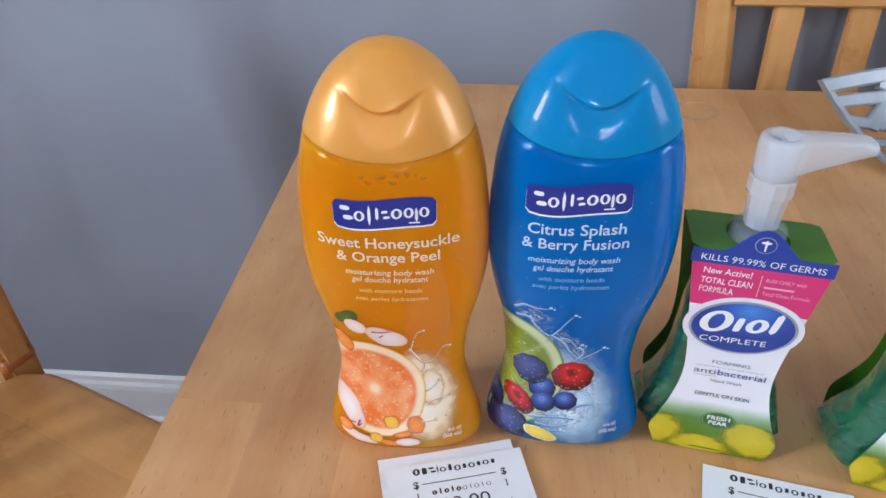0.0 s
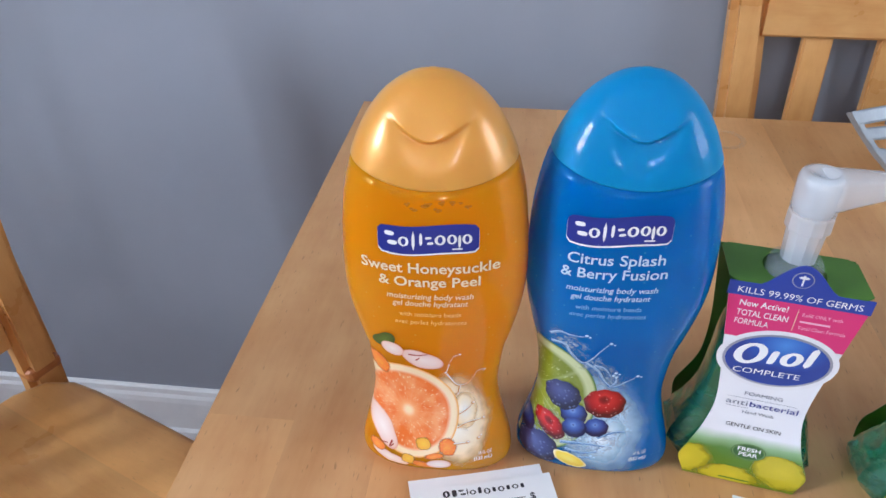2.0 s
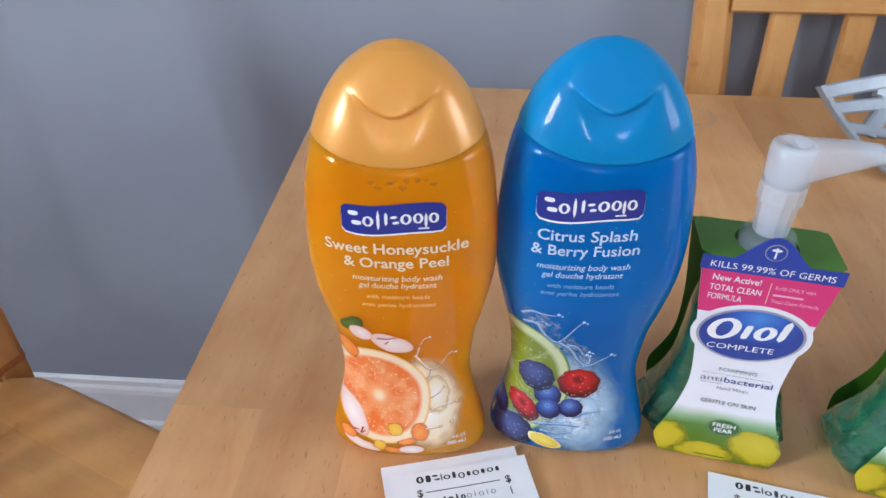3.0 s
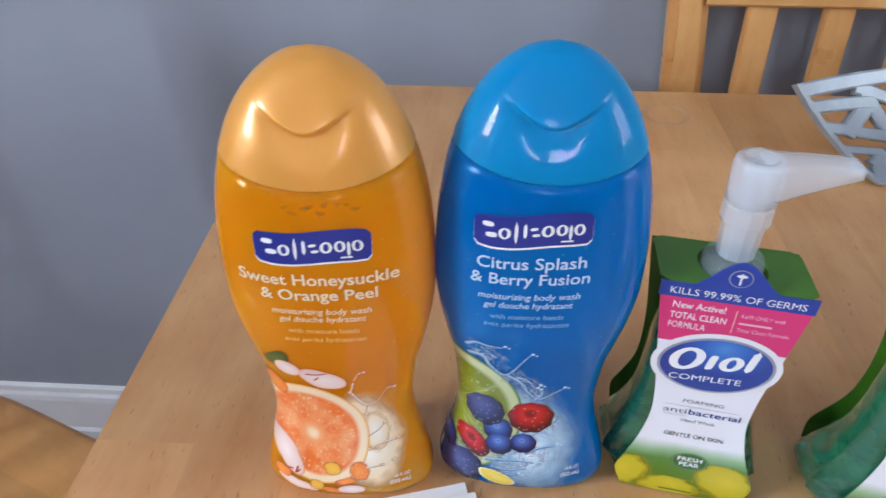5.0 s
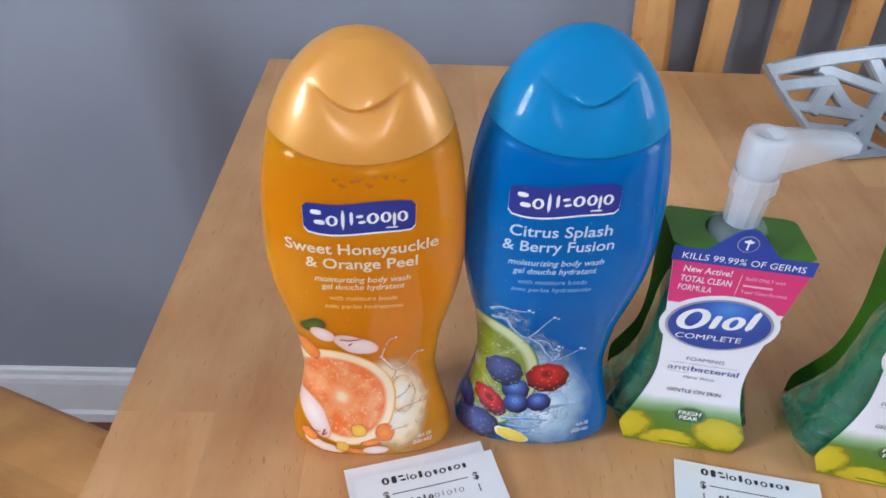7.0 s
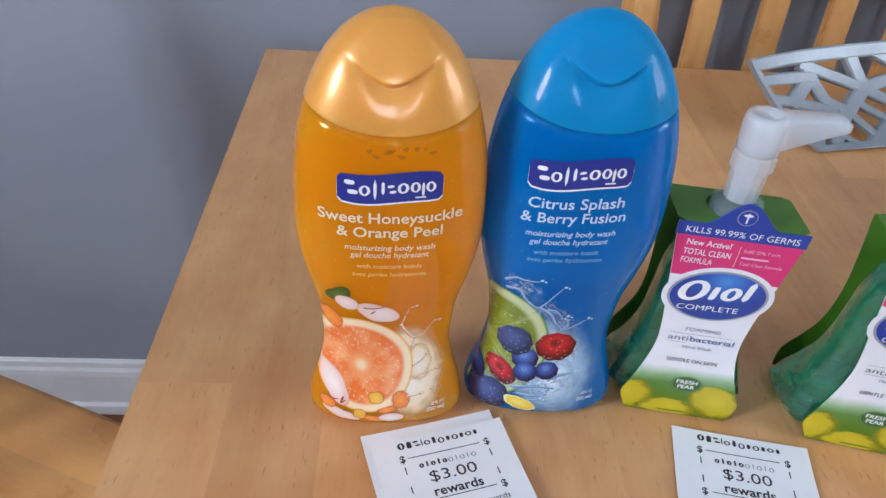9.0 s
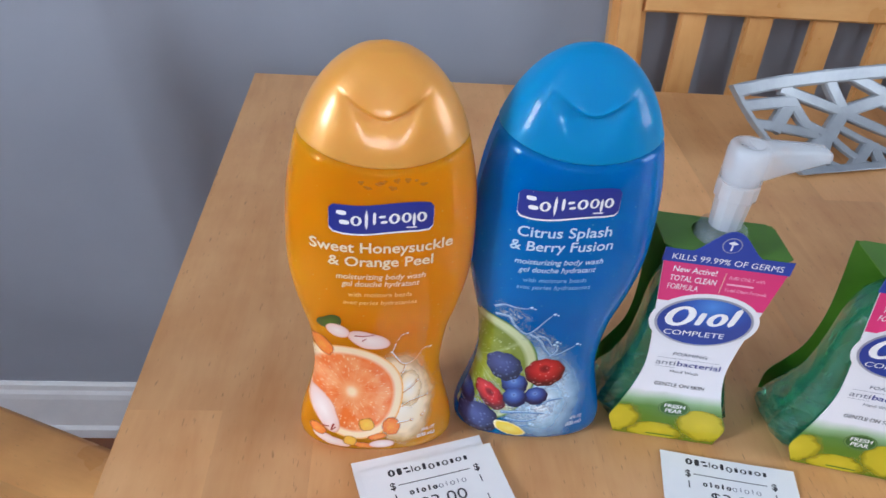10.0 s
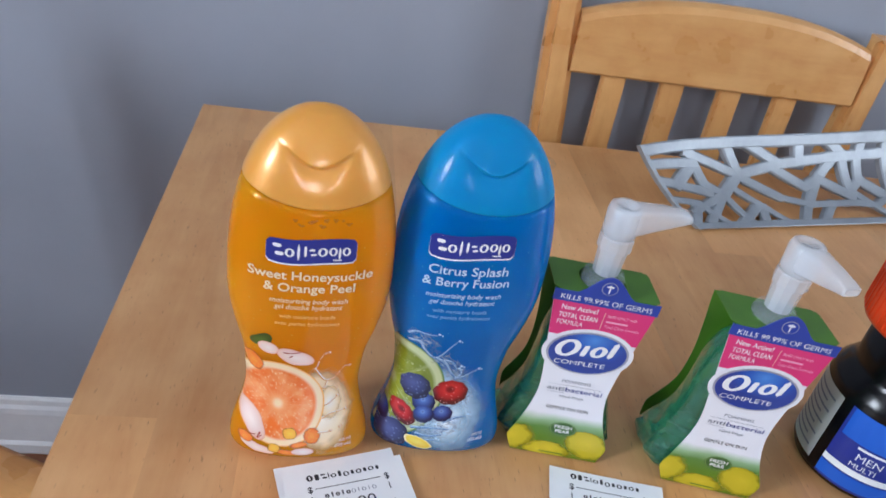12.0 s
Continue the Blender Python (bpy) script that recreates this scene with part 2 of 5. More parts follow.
def slice_print(name, pulp, pale, pith, peel, sectors, lines):
    """A cut citrus: pulp in sectors, pith ring and peel."""
    m = disc_print(name, [(0.05, pith), (0.14, pale), (0.3, pulp), (0.78, pulp), (0.86, pith), (0.95, pith), (0.99, peel)])
    base = shader(m).inputs["Base Color"].links[0].from_socket
    tc, sep = node(m, "ShaderNodeTexCoord"), m.node_tree.nodes.new("ShaderNodeSeparateXYZ")
    off = m.node_tree.nodes.new("ShaderNodeVectorMath")
    off.operation, off.inputs[1].default_value = "SUBTRACT", (0.5, 0.5, 0)
    link(m, tc.outputs["UV"], off.inputs[0])
    link(m, off.outputs[0], sep.inputs[0])
    ang = m.node_tree.nodes.new("ShaderNodeMath")
    ang.operation = "ARCTAN2"
    link(m, sep.outputs["Y"], ang.inputs[0])
    link(m, sep.outputs["X"], ang.inputs[1])
    pp = m.node_tree.nodes.new("ShaderNodeMath")
    pp.operation, pp.inputs[1].default_value = "PINGPONG", math.pi / sectors
    link(m, ang.outputs[0], pp.inputs[0])
    size = m.node_tree.nodes.new("ShaderNodeVectorMath")
    size.operation = "LENGTH"
    link(m, off.outputs[0], size.inputs[0])
    polar = m.node_tree.nodes.new("ShaderNodeCombineXYZ")
    link(m, ang.outputs[0], polar.inputs[0])
    link(m, size.outputs["Value"], polar.inputs[1])
    stretch = node(m, "ShaderNodeMapping", Scale=(9.0, 11.0, 1.0))
    link(m, polar.outputs[0], stretch.inputs["Vector"])
    sacs = node(m, "ShaderNodeTexVoronoi", Scale=1.6, Randomness=1.0)
    link(m, stretch.outputs["Vector"], sacs.inputs["Vector"])
    pulp_only = ramp(m, size.outputs["Value"], [(0.09, (0, 0, 0, 1)), (0.15, (1, 1, 1, 1)), (0.37, (1, 1, 1, 1)), (0.41, (0, 0, 0, 1))])
    tone = node(m, "ShaderNodeTexNoise", Scale=5.0, Detail=4.0)
    link(m, off.outputs[0], tone.inputs["Vector"])
    c = mix(m, mix(m, 1.0, ramp(m, tone.outputs["Fac"], [(0.40, (0, 0, 0, 1)), (0.62, (0.85, 0.85, 0.85, 1))]), pulp_only, "MULTIPLY"), base, pale)
    c = mix(m, mix(m, 1.0, ramp(m, sacs.outputs["Distance"], [(0.10, (0.9, 0.9, 0.9, 1)), (0.30, (0, 0, 0, 1))]), pulp_only, "MULTIPLY"), c, pith)
    link(m, mix(m, ramp(m, pp.outputs[0], [(0.01, (lines,) * 3 + (1,)), (0.07, (0, 0, 0, 1))]), c, pith), shader(m).inputs["Base Color"])
    return m


ORANGE_SLICE = slice_print("orange_slice_print", srgb(246, 120, 48), srgb(253, 172, 118), srgb(255, 228, 190), srgb(250, 176, 76), 9, 0.08)
LIME_SLICE = slice_print("lime_slice_print", srgb(118, 134, 24), srgb(150, 164, 56), srgb(200, 210, 160), srgb(74, 124, 40), 8, 0.30)
PETAL = disc_print("petal_print", [(0.0, srgb(252, 236, 230)), (0.6, srgb(246, 220, 214)), (0.9, srgb(245, 206, 194)), (1.0, srgb(232, 160, 132))])
STAMEN = material("stamen_print", srgb(168, 40, 30), 0.3)
LEAF = disc_print("leaf_print", [(0.0, srgb(78, 118, 40)), (1.0, srgb(44, 76, 26))])
SEGMENT = disc_print("orange_segment_print", [(0.0, srgb(252, 160, 70)), (0.6, srgb(246, 122, 50)), (1.0, srgb(240, 96, 48))], 12.0, srgb(252, 190, 70), fade=(0.8, 1.15, 1.0))
YELLOW_BIT = disc_print("yellow_fruit_print", [(0.0, srgb(250, 206, 80)), (1.0, srgb(246, 170, 70))], fade=(0.8, 1.15, 1.0))
BLACKBERRY = disc_print("blackberry_print", [(0.0, srgb(74, 88, 148)), (0.7, srgb(44, 54, 106)), (1.0, srgb(18, 22, 58))], 8.0, srgb(130, 150, 200), (0.42, 0.6), glint=(0.08, 0.34, 0.55))
BLUEBERRY = disc_print("blueberry_print", [(0.0, srgb(26, 40, 104)), (0.12, srgb(112, 146, 208)), (0.3, srgb(74, 110, 184)), (0.62, srgb(44, 72, 148)), (1.0, srgb(14, 22, 72))], centre=(0.45, 0.64))
RASPBERRY = disc_print("raspberry_print", [(0.0, srgb(110, 6, 20)), (0.22, srgb(150, 14, 28)), (0.34, srgb(206, 40, 46)), (0.65, srgb(176, 18, 30)), (1.0, srgb(84, 2, 16))], 8.0, srgb(255, 196, 196), (0.48, 0.62), glint=(0.06, 0.25, 0.6))
LEMON = disc_print("lemon_print", [(0.0, srgb(250, 232, 130)), (0.8, srgb(244, 214, 70)), (1.0, srgb(255, 246, 214))])
WARM_GLOW = disc_print("white_splash_print", [(0.0, srgb(255, 250, 244)), (0.5, srgb(252, 230, 196)), (1.0, srgb(250, 190, 90))], fade=(0.72, 1.25, 1.0))
COOL_GLOW = disc_print("icy_splash_print", [(0.0, srgb(240, 248, 255)), (0.7, srgb(170, 216, 246)), (1.0, srgb(80, 170, 228))], fade=(0.5, 1.2, 0.98))
DROP_WARM = material("splash_line_print", srgb(214, 150, 78), 0.3)
DROP_COOL = material("splash_dark_print", srgb(70, 120, 176), 0.3)


def water_print(name, lights, darks):
    """Splashing water: bright and dark ripples with a broken edge."""
    m = disc_print(name, [(0.0, lights), (1.0, lights)], fade=(0.3, 1.0, 0.9))
    tc = node(m, "ShaderNodeTexCoord")
    n = node(m, "ShaderNodeTexNoise", Scale=9.0, Detail=4.0, Roughness=0.7, Distortion=1.6)
    link(m, tc.outputs["UV"], n.inputs["Vector"])
    link(m, ramp(m, n.outputs["Fac"], [(0.36, darks), (0.46, lights), (0.54, darks), (0.64, lights)]), shader(m).inputs["Base Color"])
    n2 = node(m, "ShaderNodeTexNoise", Scale=6.0, Detail=4.0, Roughness=0.65, Distortion=2.0)
    link(m, tc.outputs["UV"], n2.inputs["Vector"])
    edge = shader(m).inputs["Alpha"].links[0].from_socket
    a = mix(m, 1.0, edge, ramp(m, n2.outputs["Fac"], [(0.47, (0, 0, 0, 1)), (0.53, (1, 1, 1, 1))]), "MULTIPLY")
    link(m, a, shader(m).inputs["Alpha"])
    return m


SPLASH = water_print("water_splash_print", srgb(222, 238, 250), srgb(60, 116, 178))
OVAL_BLUE = disc_print("oval_blue_print", [(0.0, srgb(70, 140, 220)), (0.55, srgb(34, 92, 190)), (1.0, srgb(26, 58, 150))], centre=(0.55, 0.85), rough=0.38)
PEAR_GREEN = disc_print("pear_print", [(0.0, srgb(226, 204, 52)), (0.6, srgb(206, 188, 40)), (1.0, srgb(168, 164, 40))], centre=(0.40, 0.66), rough=0.4, fade=(0.72, 1.12, 0.9))
BADGE = disc_print("badge_print", [(0.0, srgb(74, 122, 58)), (0.86, srgb(52, 98, 44)), (0.9, srgb(120, 160, 90)), (1.0, srgb(40, 80, 36))], rough=0.4)
SHADE_PRINT = material("print_seen_through_gel", srgb(206, 124, 10), 0.4, Alpha=0.38)
RING_MARK = material("ring_mark", srgb(236, 214, 186), 0.3, Alpha=0.16)

PALE_PINK = material("pale_pink_print", srgb(246, 190, 210), 0.38)

NECK = material("clear_neck_plastic", srgb(226, 240, 240), 0.12, Alpha=0.15, Coat_Weight=0.6, Coat_Roughness=0.03)
BOTTLE_BLACK = material("dark_bottle_plastic", srgb(10, 9, 14), 0.22, Specular_IOR_Level=0.35)


# ---- mesh helpers ----
def part(name, bm, mat, parent=None, label="", smooth=False, m=None):
    me = bpy.data.meshes.new(name)
    bm.to_mesh(me)
    bm.free()
    for mt in (mat if isinstance(mat, (list, tuple)) else [mat]):
        me.materials.append(mt)
    if smooth:
        me.polygons.foreach_set("use_smooth", [True] * len(me.polygons))
    ob = new(name, me)
    if parent:
        ob.parent = parent
    if m is not None:
        ob.matrix_basis = m
    return tagged(ob, label)


def thing(name, m, label, category, group="", kind=""):
    ob = new(name)
    ob.empty_display_size = 0.02
    ob.matrix_basis = m
    return tagged(ob, label, category, group, kind)


def box(x0, x1, y0, y1, z0, z1, bevel=0.0, seg=1):
    bm = bmesh.new()
    bmesh.ops.create_cube(bm, size=1, matrix=Matrix.LocRotScale(((x0 + x1) / 2, (y0 + y1) / 2, (z0 + z1) / 2), None, (x1 - x0, y1 - y0, z1 - z0)))
    if bevel:
        bmesh.ops.bevel(bm, geom=bm.edges[:], offset=bevel, segments=seg, profile=0.5, affect="EDGES")
    return bm


def loft(rings, cap0=True, cap1=True, closed=True):
    """Skin over rings of equal length."""
    bm = bmesh.new()
    vs = [[bm.verts.new(p) for p in ring] for ring in rings]
    n = len(rings[0])
    for a, b in zip(vs, vs[1:]):
        for i in range(n if closed else n - 1):
            j = (i + 1) % n
            bm.faces.new((a[i], a[j], b[j], b[i]))
    if cap0 and closed:
        bm.faces.new(vs[0][::-1])
    if cap1 and closed:
        bm.faces.new(vs[-1])
    bmesh.ops.recalc_face_normals(bm, faces=bm.faces[:])
    return bm


def lathe(profile, n=32, centre=(0, 0)):
    return loft([[(centre[0] + r * math.cos(6.28318531 * i / n), centre[1] + r * math.sin(6.28318531 * i / n), z) for i in range(n)] for r, z in profile])


def curve_at(knots, t):
    """A smooth curve through (t, value) knots."""
    if t <= knots[0][0]:
        return knots[0][1]
    for i in range(len(knots) - 1):
        (t0, v0), (t1, v1) = knots[i], knots[i + 1]
        if t <= t1:
            tp, vp = knots[i - 1] if i else (t0 - (t1 - t0), v0)
            tn, vn = knots[i + 2] if i + 2 < len(knots) else (t1 + (t1 - t0), v1)
            m0, m1 = (v1 - vp) / (t1 - tp) * (t1 - t0), (vn - v0) / (tn - t0) * (t1 - t0)
            u = (t - t0) / (t1 - t0)
            return (2 * u**3 - 3 * u**2 + 1) * v0 + (u**3 - 2 * u**2 + u) * m0 + (3 * u**2 - 2 * u**3) * v1 + (u**3 - u**2) * m1
    return knots[-1][1]


def smoothstep(a, b, x):
    t = min(1, max(0, (x - a) / (b - a)))
    return t * t * (3 - 2 * t)


def disc(fn, cx, cz, radius, lift, segs=40, rings=8):
    """A printed patch: radius(angle) gives its outline about (cx, cz); fn(x, z, lift) lays it on a surface. Its UVs are the unit disc."""
    bm = bmesh.new()
    uv = bm.loops.layers.uv.new("UVMap")
    rows, flat = [], {}
    for k in range(rings + 1):
        row = []
        for i in range(segs if k else 1):
            a = 6.28318531 * i / segs
            r = radius(a) * k / rings
            v = bm.verts.new(fn(cx + r * math.cos(a), cz + r * math.sin(a), lift))
            flat[v] = (0.5 + 0.5 * k / rings * math.cos(a), 0.5 + 0.5 * k / rings * math.sin(a))
            row.append(v)
        rows.append(row)
    for k in range(rings):
        a, b = rows[k], rows[k + 1]
        for i in range(segs):
            j = (i + 1) % segs
            f = bm.faces.new((a[0], b[i], b[j]) if k == 0 else (a[i], b[i], b[j], a[j]))
            for lp in f.loops:
                lp[uv].uv = flat[lp.vert]
    return bm


def patch(fn, x0, x1, z0, z1, lift, nx=16, nz=6, skew=0.0, bow=0.0):
    """A printed four-sided patch; skew leans it, bow lifts its middle."""
    bm = bmesh.new()
    g = []
    for j in range(nz + 1):
        row = []
        for i in range(nx + 1):
            u, v = i / nx, j / nz
            x, z = x0 + (x1 - x0) * u, z0 + (z1 - z0) * v
            row.append(bm.verts.new(fn(x + skew * (z - z0), z + bow * (1 - (2 * u - 1) ** 2), lift)))
        g.append(row)
    for j in range(nz):
        for i in range(nx):
            bm.faces.new((g[j][i], g[j][i + 1], g[j + 1][i + 1], g[j + 1][i]))
    return bm


def ellipse(a, b, turn=0.0, wobble=0.0, waves=5):
    def radius(t):
        t -= turn
        return a * b / math.hypot(b * math.cos(t), a * math.sin(t)) * (1 + wobble * math.sin(waves * t))
    return radius


def rounded(a, b, p=5.0, turn=0.0):
    """A box with rounded corners, half sizes a and b."""
    def radius(t):
        t -= turn
        return (abs(math.cos(t) / a) ** p + abs(math.sin(t) / b) ** p) ** (-1 / p)
    return radius


def lettering(name, words, fn, x, z, height, mat, parent, lift=0.0005, width=None, lean=0.0, bold=0.0, align="CENTER", slope=0.0, m=None):
    """Words in the built-in font, laid on a surface by fn(x, z, lift)."""
    cu = bpy.data.curves.new(name, "FONT")
    cu.body, cu.size, cu.align_x, cu.offset, cu.shear, cu.resolution_u = words, 1.0, align, bold, lean, 3
    ob = bpy.data.objects.new(name, cu)
    scene.collection.objects.link(ob)
    bpy.context.view_layer.update()
    me = bpy.data.meshes.new_from_object(ob.evaluated_get(bpy.context.evaluated_depsgraph_get()))
    bpy.data.objects.remove(ob)
    bm = bmesh.new()
    bm.from_mesh(me)
    bpy.data.meshes.remove(me)
    span = max(v.co.x for v in bm.verts) - min(v.co.x for v in bm.verts)
    k = height / 0.7
    kx = width / span if width else k
    for v in bm.verts:
        px = v.co.x * kx
        v.co = fn(x + px, z + v.co.y * k + slope * px, lift)
    return part(name, bm, mat, parent, m=m)


# ---- room ----
WALL_Y = 0.645


def wall(name, label, x0, x1, y0, y1, holes=()):
    """A wall 12 cm thick along x or y with openings (along0, along1, z0, z1)."""
    root = thing(name, Matrix(), label, "wall", kind="structure")
    along_x = x1 - x0 > y1 - y0
    a0, a1 = (x0, x1) if along_x else (y0, y1)
    spans = []
    for h0, h1, z0, z1 in holes:
        spans += [(a0, h0, 0, 2.5), (h1, a1, 0, 2.5), (h0, h1, 0, z0), (h0, h1, z1, 2.5)]
    for s0, s1, z0, z1 in spans or [(a0, a1, 0, 2.5)]:
        bm = box(s0, s1, y0, y1, z0, z1) if along_x else box(x0, x1, s0, s1, z0, z1)
        part("wall_face", bm, WALL, root)
    return root


wall("wall_north", "grey-lilac painted plaster wall behind the table", -1.9, 2.5, WALL_Y, WALL_Y + 0.12)
wall("wall_east", "grey-lilac painted plaster wall with a window", 2.38, 2.5, -2.6, WALL_Y, [(-1.05, -0.05, 1.0, 2.1)])
wall("wall_west", "grey-lilac painted plaster wall with a window", -1.9, -1.78, -2.6, WALL_Y, [(-1.3, -0.7, 1.15, 2.05)])
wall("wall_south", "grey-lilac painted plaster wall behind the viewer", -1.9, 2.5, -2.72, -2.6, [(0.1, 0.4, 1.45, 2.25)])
tagged(part("ceiling", box(-1.9, 2.5, -2.72, WALL_Y + 0.12, 2.5, 2.6), CEILING), "plain white painted ceiling", "ceiling", kind="structure")
floor = thing("floor", Matrix(), "reddish-brown wooden plank floor", "floor", kind="structure")
part("subfloor", box(-1.9, 2.5, -2.72, WALL_Y + 0.12, -0.06, -0.014), BLACK, floor)
plank_mesh = {}
for i in range(28):
    y1 = WALL_Y - 0.12 * i
    for j in range(5):
        x0 = -1.9 + 1.2 * j - 0.35 * (i % 3)
        x1 = min(2.38, x0 + 1.197)
        x0 = max(-1.8, x0)
        if x1 - x0 > 0.05:
            part("plank", box(x0, x1, y1 - 0.119, y1, -0.013, 0, 0.0008), FLOOR, floor)


def baseboard():
    profile = [(0, 0), (-0.017, 0), (-0.019, 0.004), (-0.019, 0.024), (-0.014, 0.030), (-0.013, 0.094), (-0.011, 0.104), (-0.007, 0.110), (-0.006, 0.120), (-0.002, 0.125), (0, 0.125)]
    return loft([[(x, WALL_Y + y, z) for y, z in profile] for x in (-1.78, -0.9, 0.6, 2.38)])


tagged(part("baseboard", baseboard(), WHITE), "white painted moulded skirting board along the wall", "baseboard", kind="structure")


def window(name, m, w, h, lights=2):
    """A window set in its opening; local x along the wall, z up, y outwards."""
    root = thing(name, m, "white-framed window with two panes" if lights == 2 else "narrow white-framed window", "window", kind="structure")
    for n, b in (("window_frame", (-w / 2, w / 2, 0.02, 0.08, h - 0.05, h)), ("window_frame", (-w / 2, w / 2, 0.02, 0.08, 0, 0.05)),
                 ("window_frame", (-w / 2, -w / 2 + 0.05, 0.02, 0.08, 0.05, h - 0.05)), ("window_frame", (w / 2 - 0.05, w / 2, 0.02, 0.08, 0.05, h - 0.05)),
                 ("mullion", (-0.03, 0.03, -0.005, 0.07, 0.05, h - 0.05)), ("window_sill", (-w / 2 - 0.04, w / 2 + 0.04, -0.05, 0.02, -0.03, 0))):
        if n != "mullion" or lights == 2:
            part(n, box(*b, 0.004), WHITE, root)


window("window_1", pose(2.38, -0.55, 1.0, 0, 0, -90), 1.0, 1.1)
window("window_2", pose(-1.78, -1.0, 1.15, 0, 0, 90), 0.6, 0.9)
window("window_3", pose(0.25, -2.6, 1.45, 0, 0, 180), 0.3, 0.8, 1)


# ---- table ----
def table():
    root = thing("dining_table", Matrix(), "honey-coloured butcher-block dining table of maple staves", "table")
    x1, y0, y1, t = 1.5, -0.42, 0.51, 0.03
    rnd = random.Random(5)
    w = 0.0535
    i = 0
    x = 0.0
    while x < x1 - 0.01:
        xe = min(x + w, x1)
        y = 0.0405 - 0.62 if i == 0 else y0 - rnd.uniform(0, 0.4)
        while y < y1 - 0.001:
            ye = y + (0.62 if i == 0 else rnd.uniform(0.32, 0.62))
            a, b = max(y, y0), min(ye, y1)
            if b - a > 0.004:
                part("stave", box(x, xe, a, b, TOP - t, TOP), TABLE, root)
            y = ye
        x = xe
        i += 1
    bm = bmesh.new()
    ring = [[bm.verts.new((0.380 + r * math.cos(6.28318531 * i / 48), 0.456 + r * 0.97 * math.sin(6.28318531 * i / 48), TOP + 0.00012)) for i in range(48)] for r in (0.0175, 0.0235)]
    for i in range(48):
        bm.faces.new((ring[0][i], ring[1][i], ring[1][(i + 1) % 48], ring[0][(i + 1) % 48]))
    part("ring_mark", bm, RING_MARK, root, "pale ring mark left by a glass")
    for b in ((0.06, x1 - 0.06, y1 - 0.09, y1 - 0.07), (0.06, x1 - 0.06, y0 + 0.07, y0 + 0.09), (0.06, 0.08, y0 + 0.09, y1 - 0.09), (x1 - 0.08, x1 - 0.06, y0 + 0.09, y1 - 0.09)):
        part("apron", box(*b, TOP - t - 0.09, TOP - t - 0.0005, 0.002), CHAIR_X, root)
    for lx in (0.05, x1 - 0.115):
        for ly in (y0 + 0.055, y1 - 0.12):
            part("leg", box(lx, lx + 0.065, ly, ly + 0.065, 0, TOP - t - 0.09, 0.004), CHAIR_Z, root)
    return root


table()


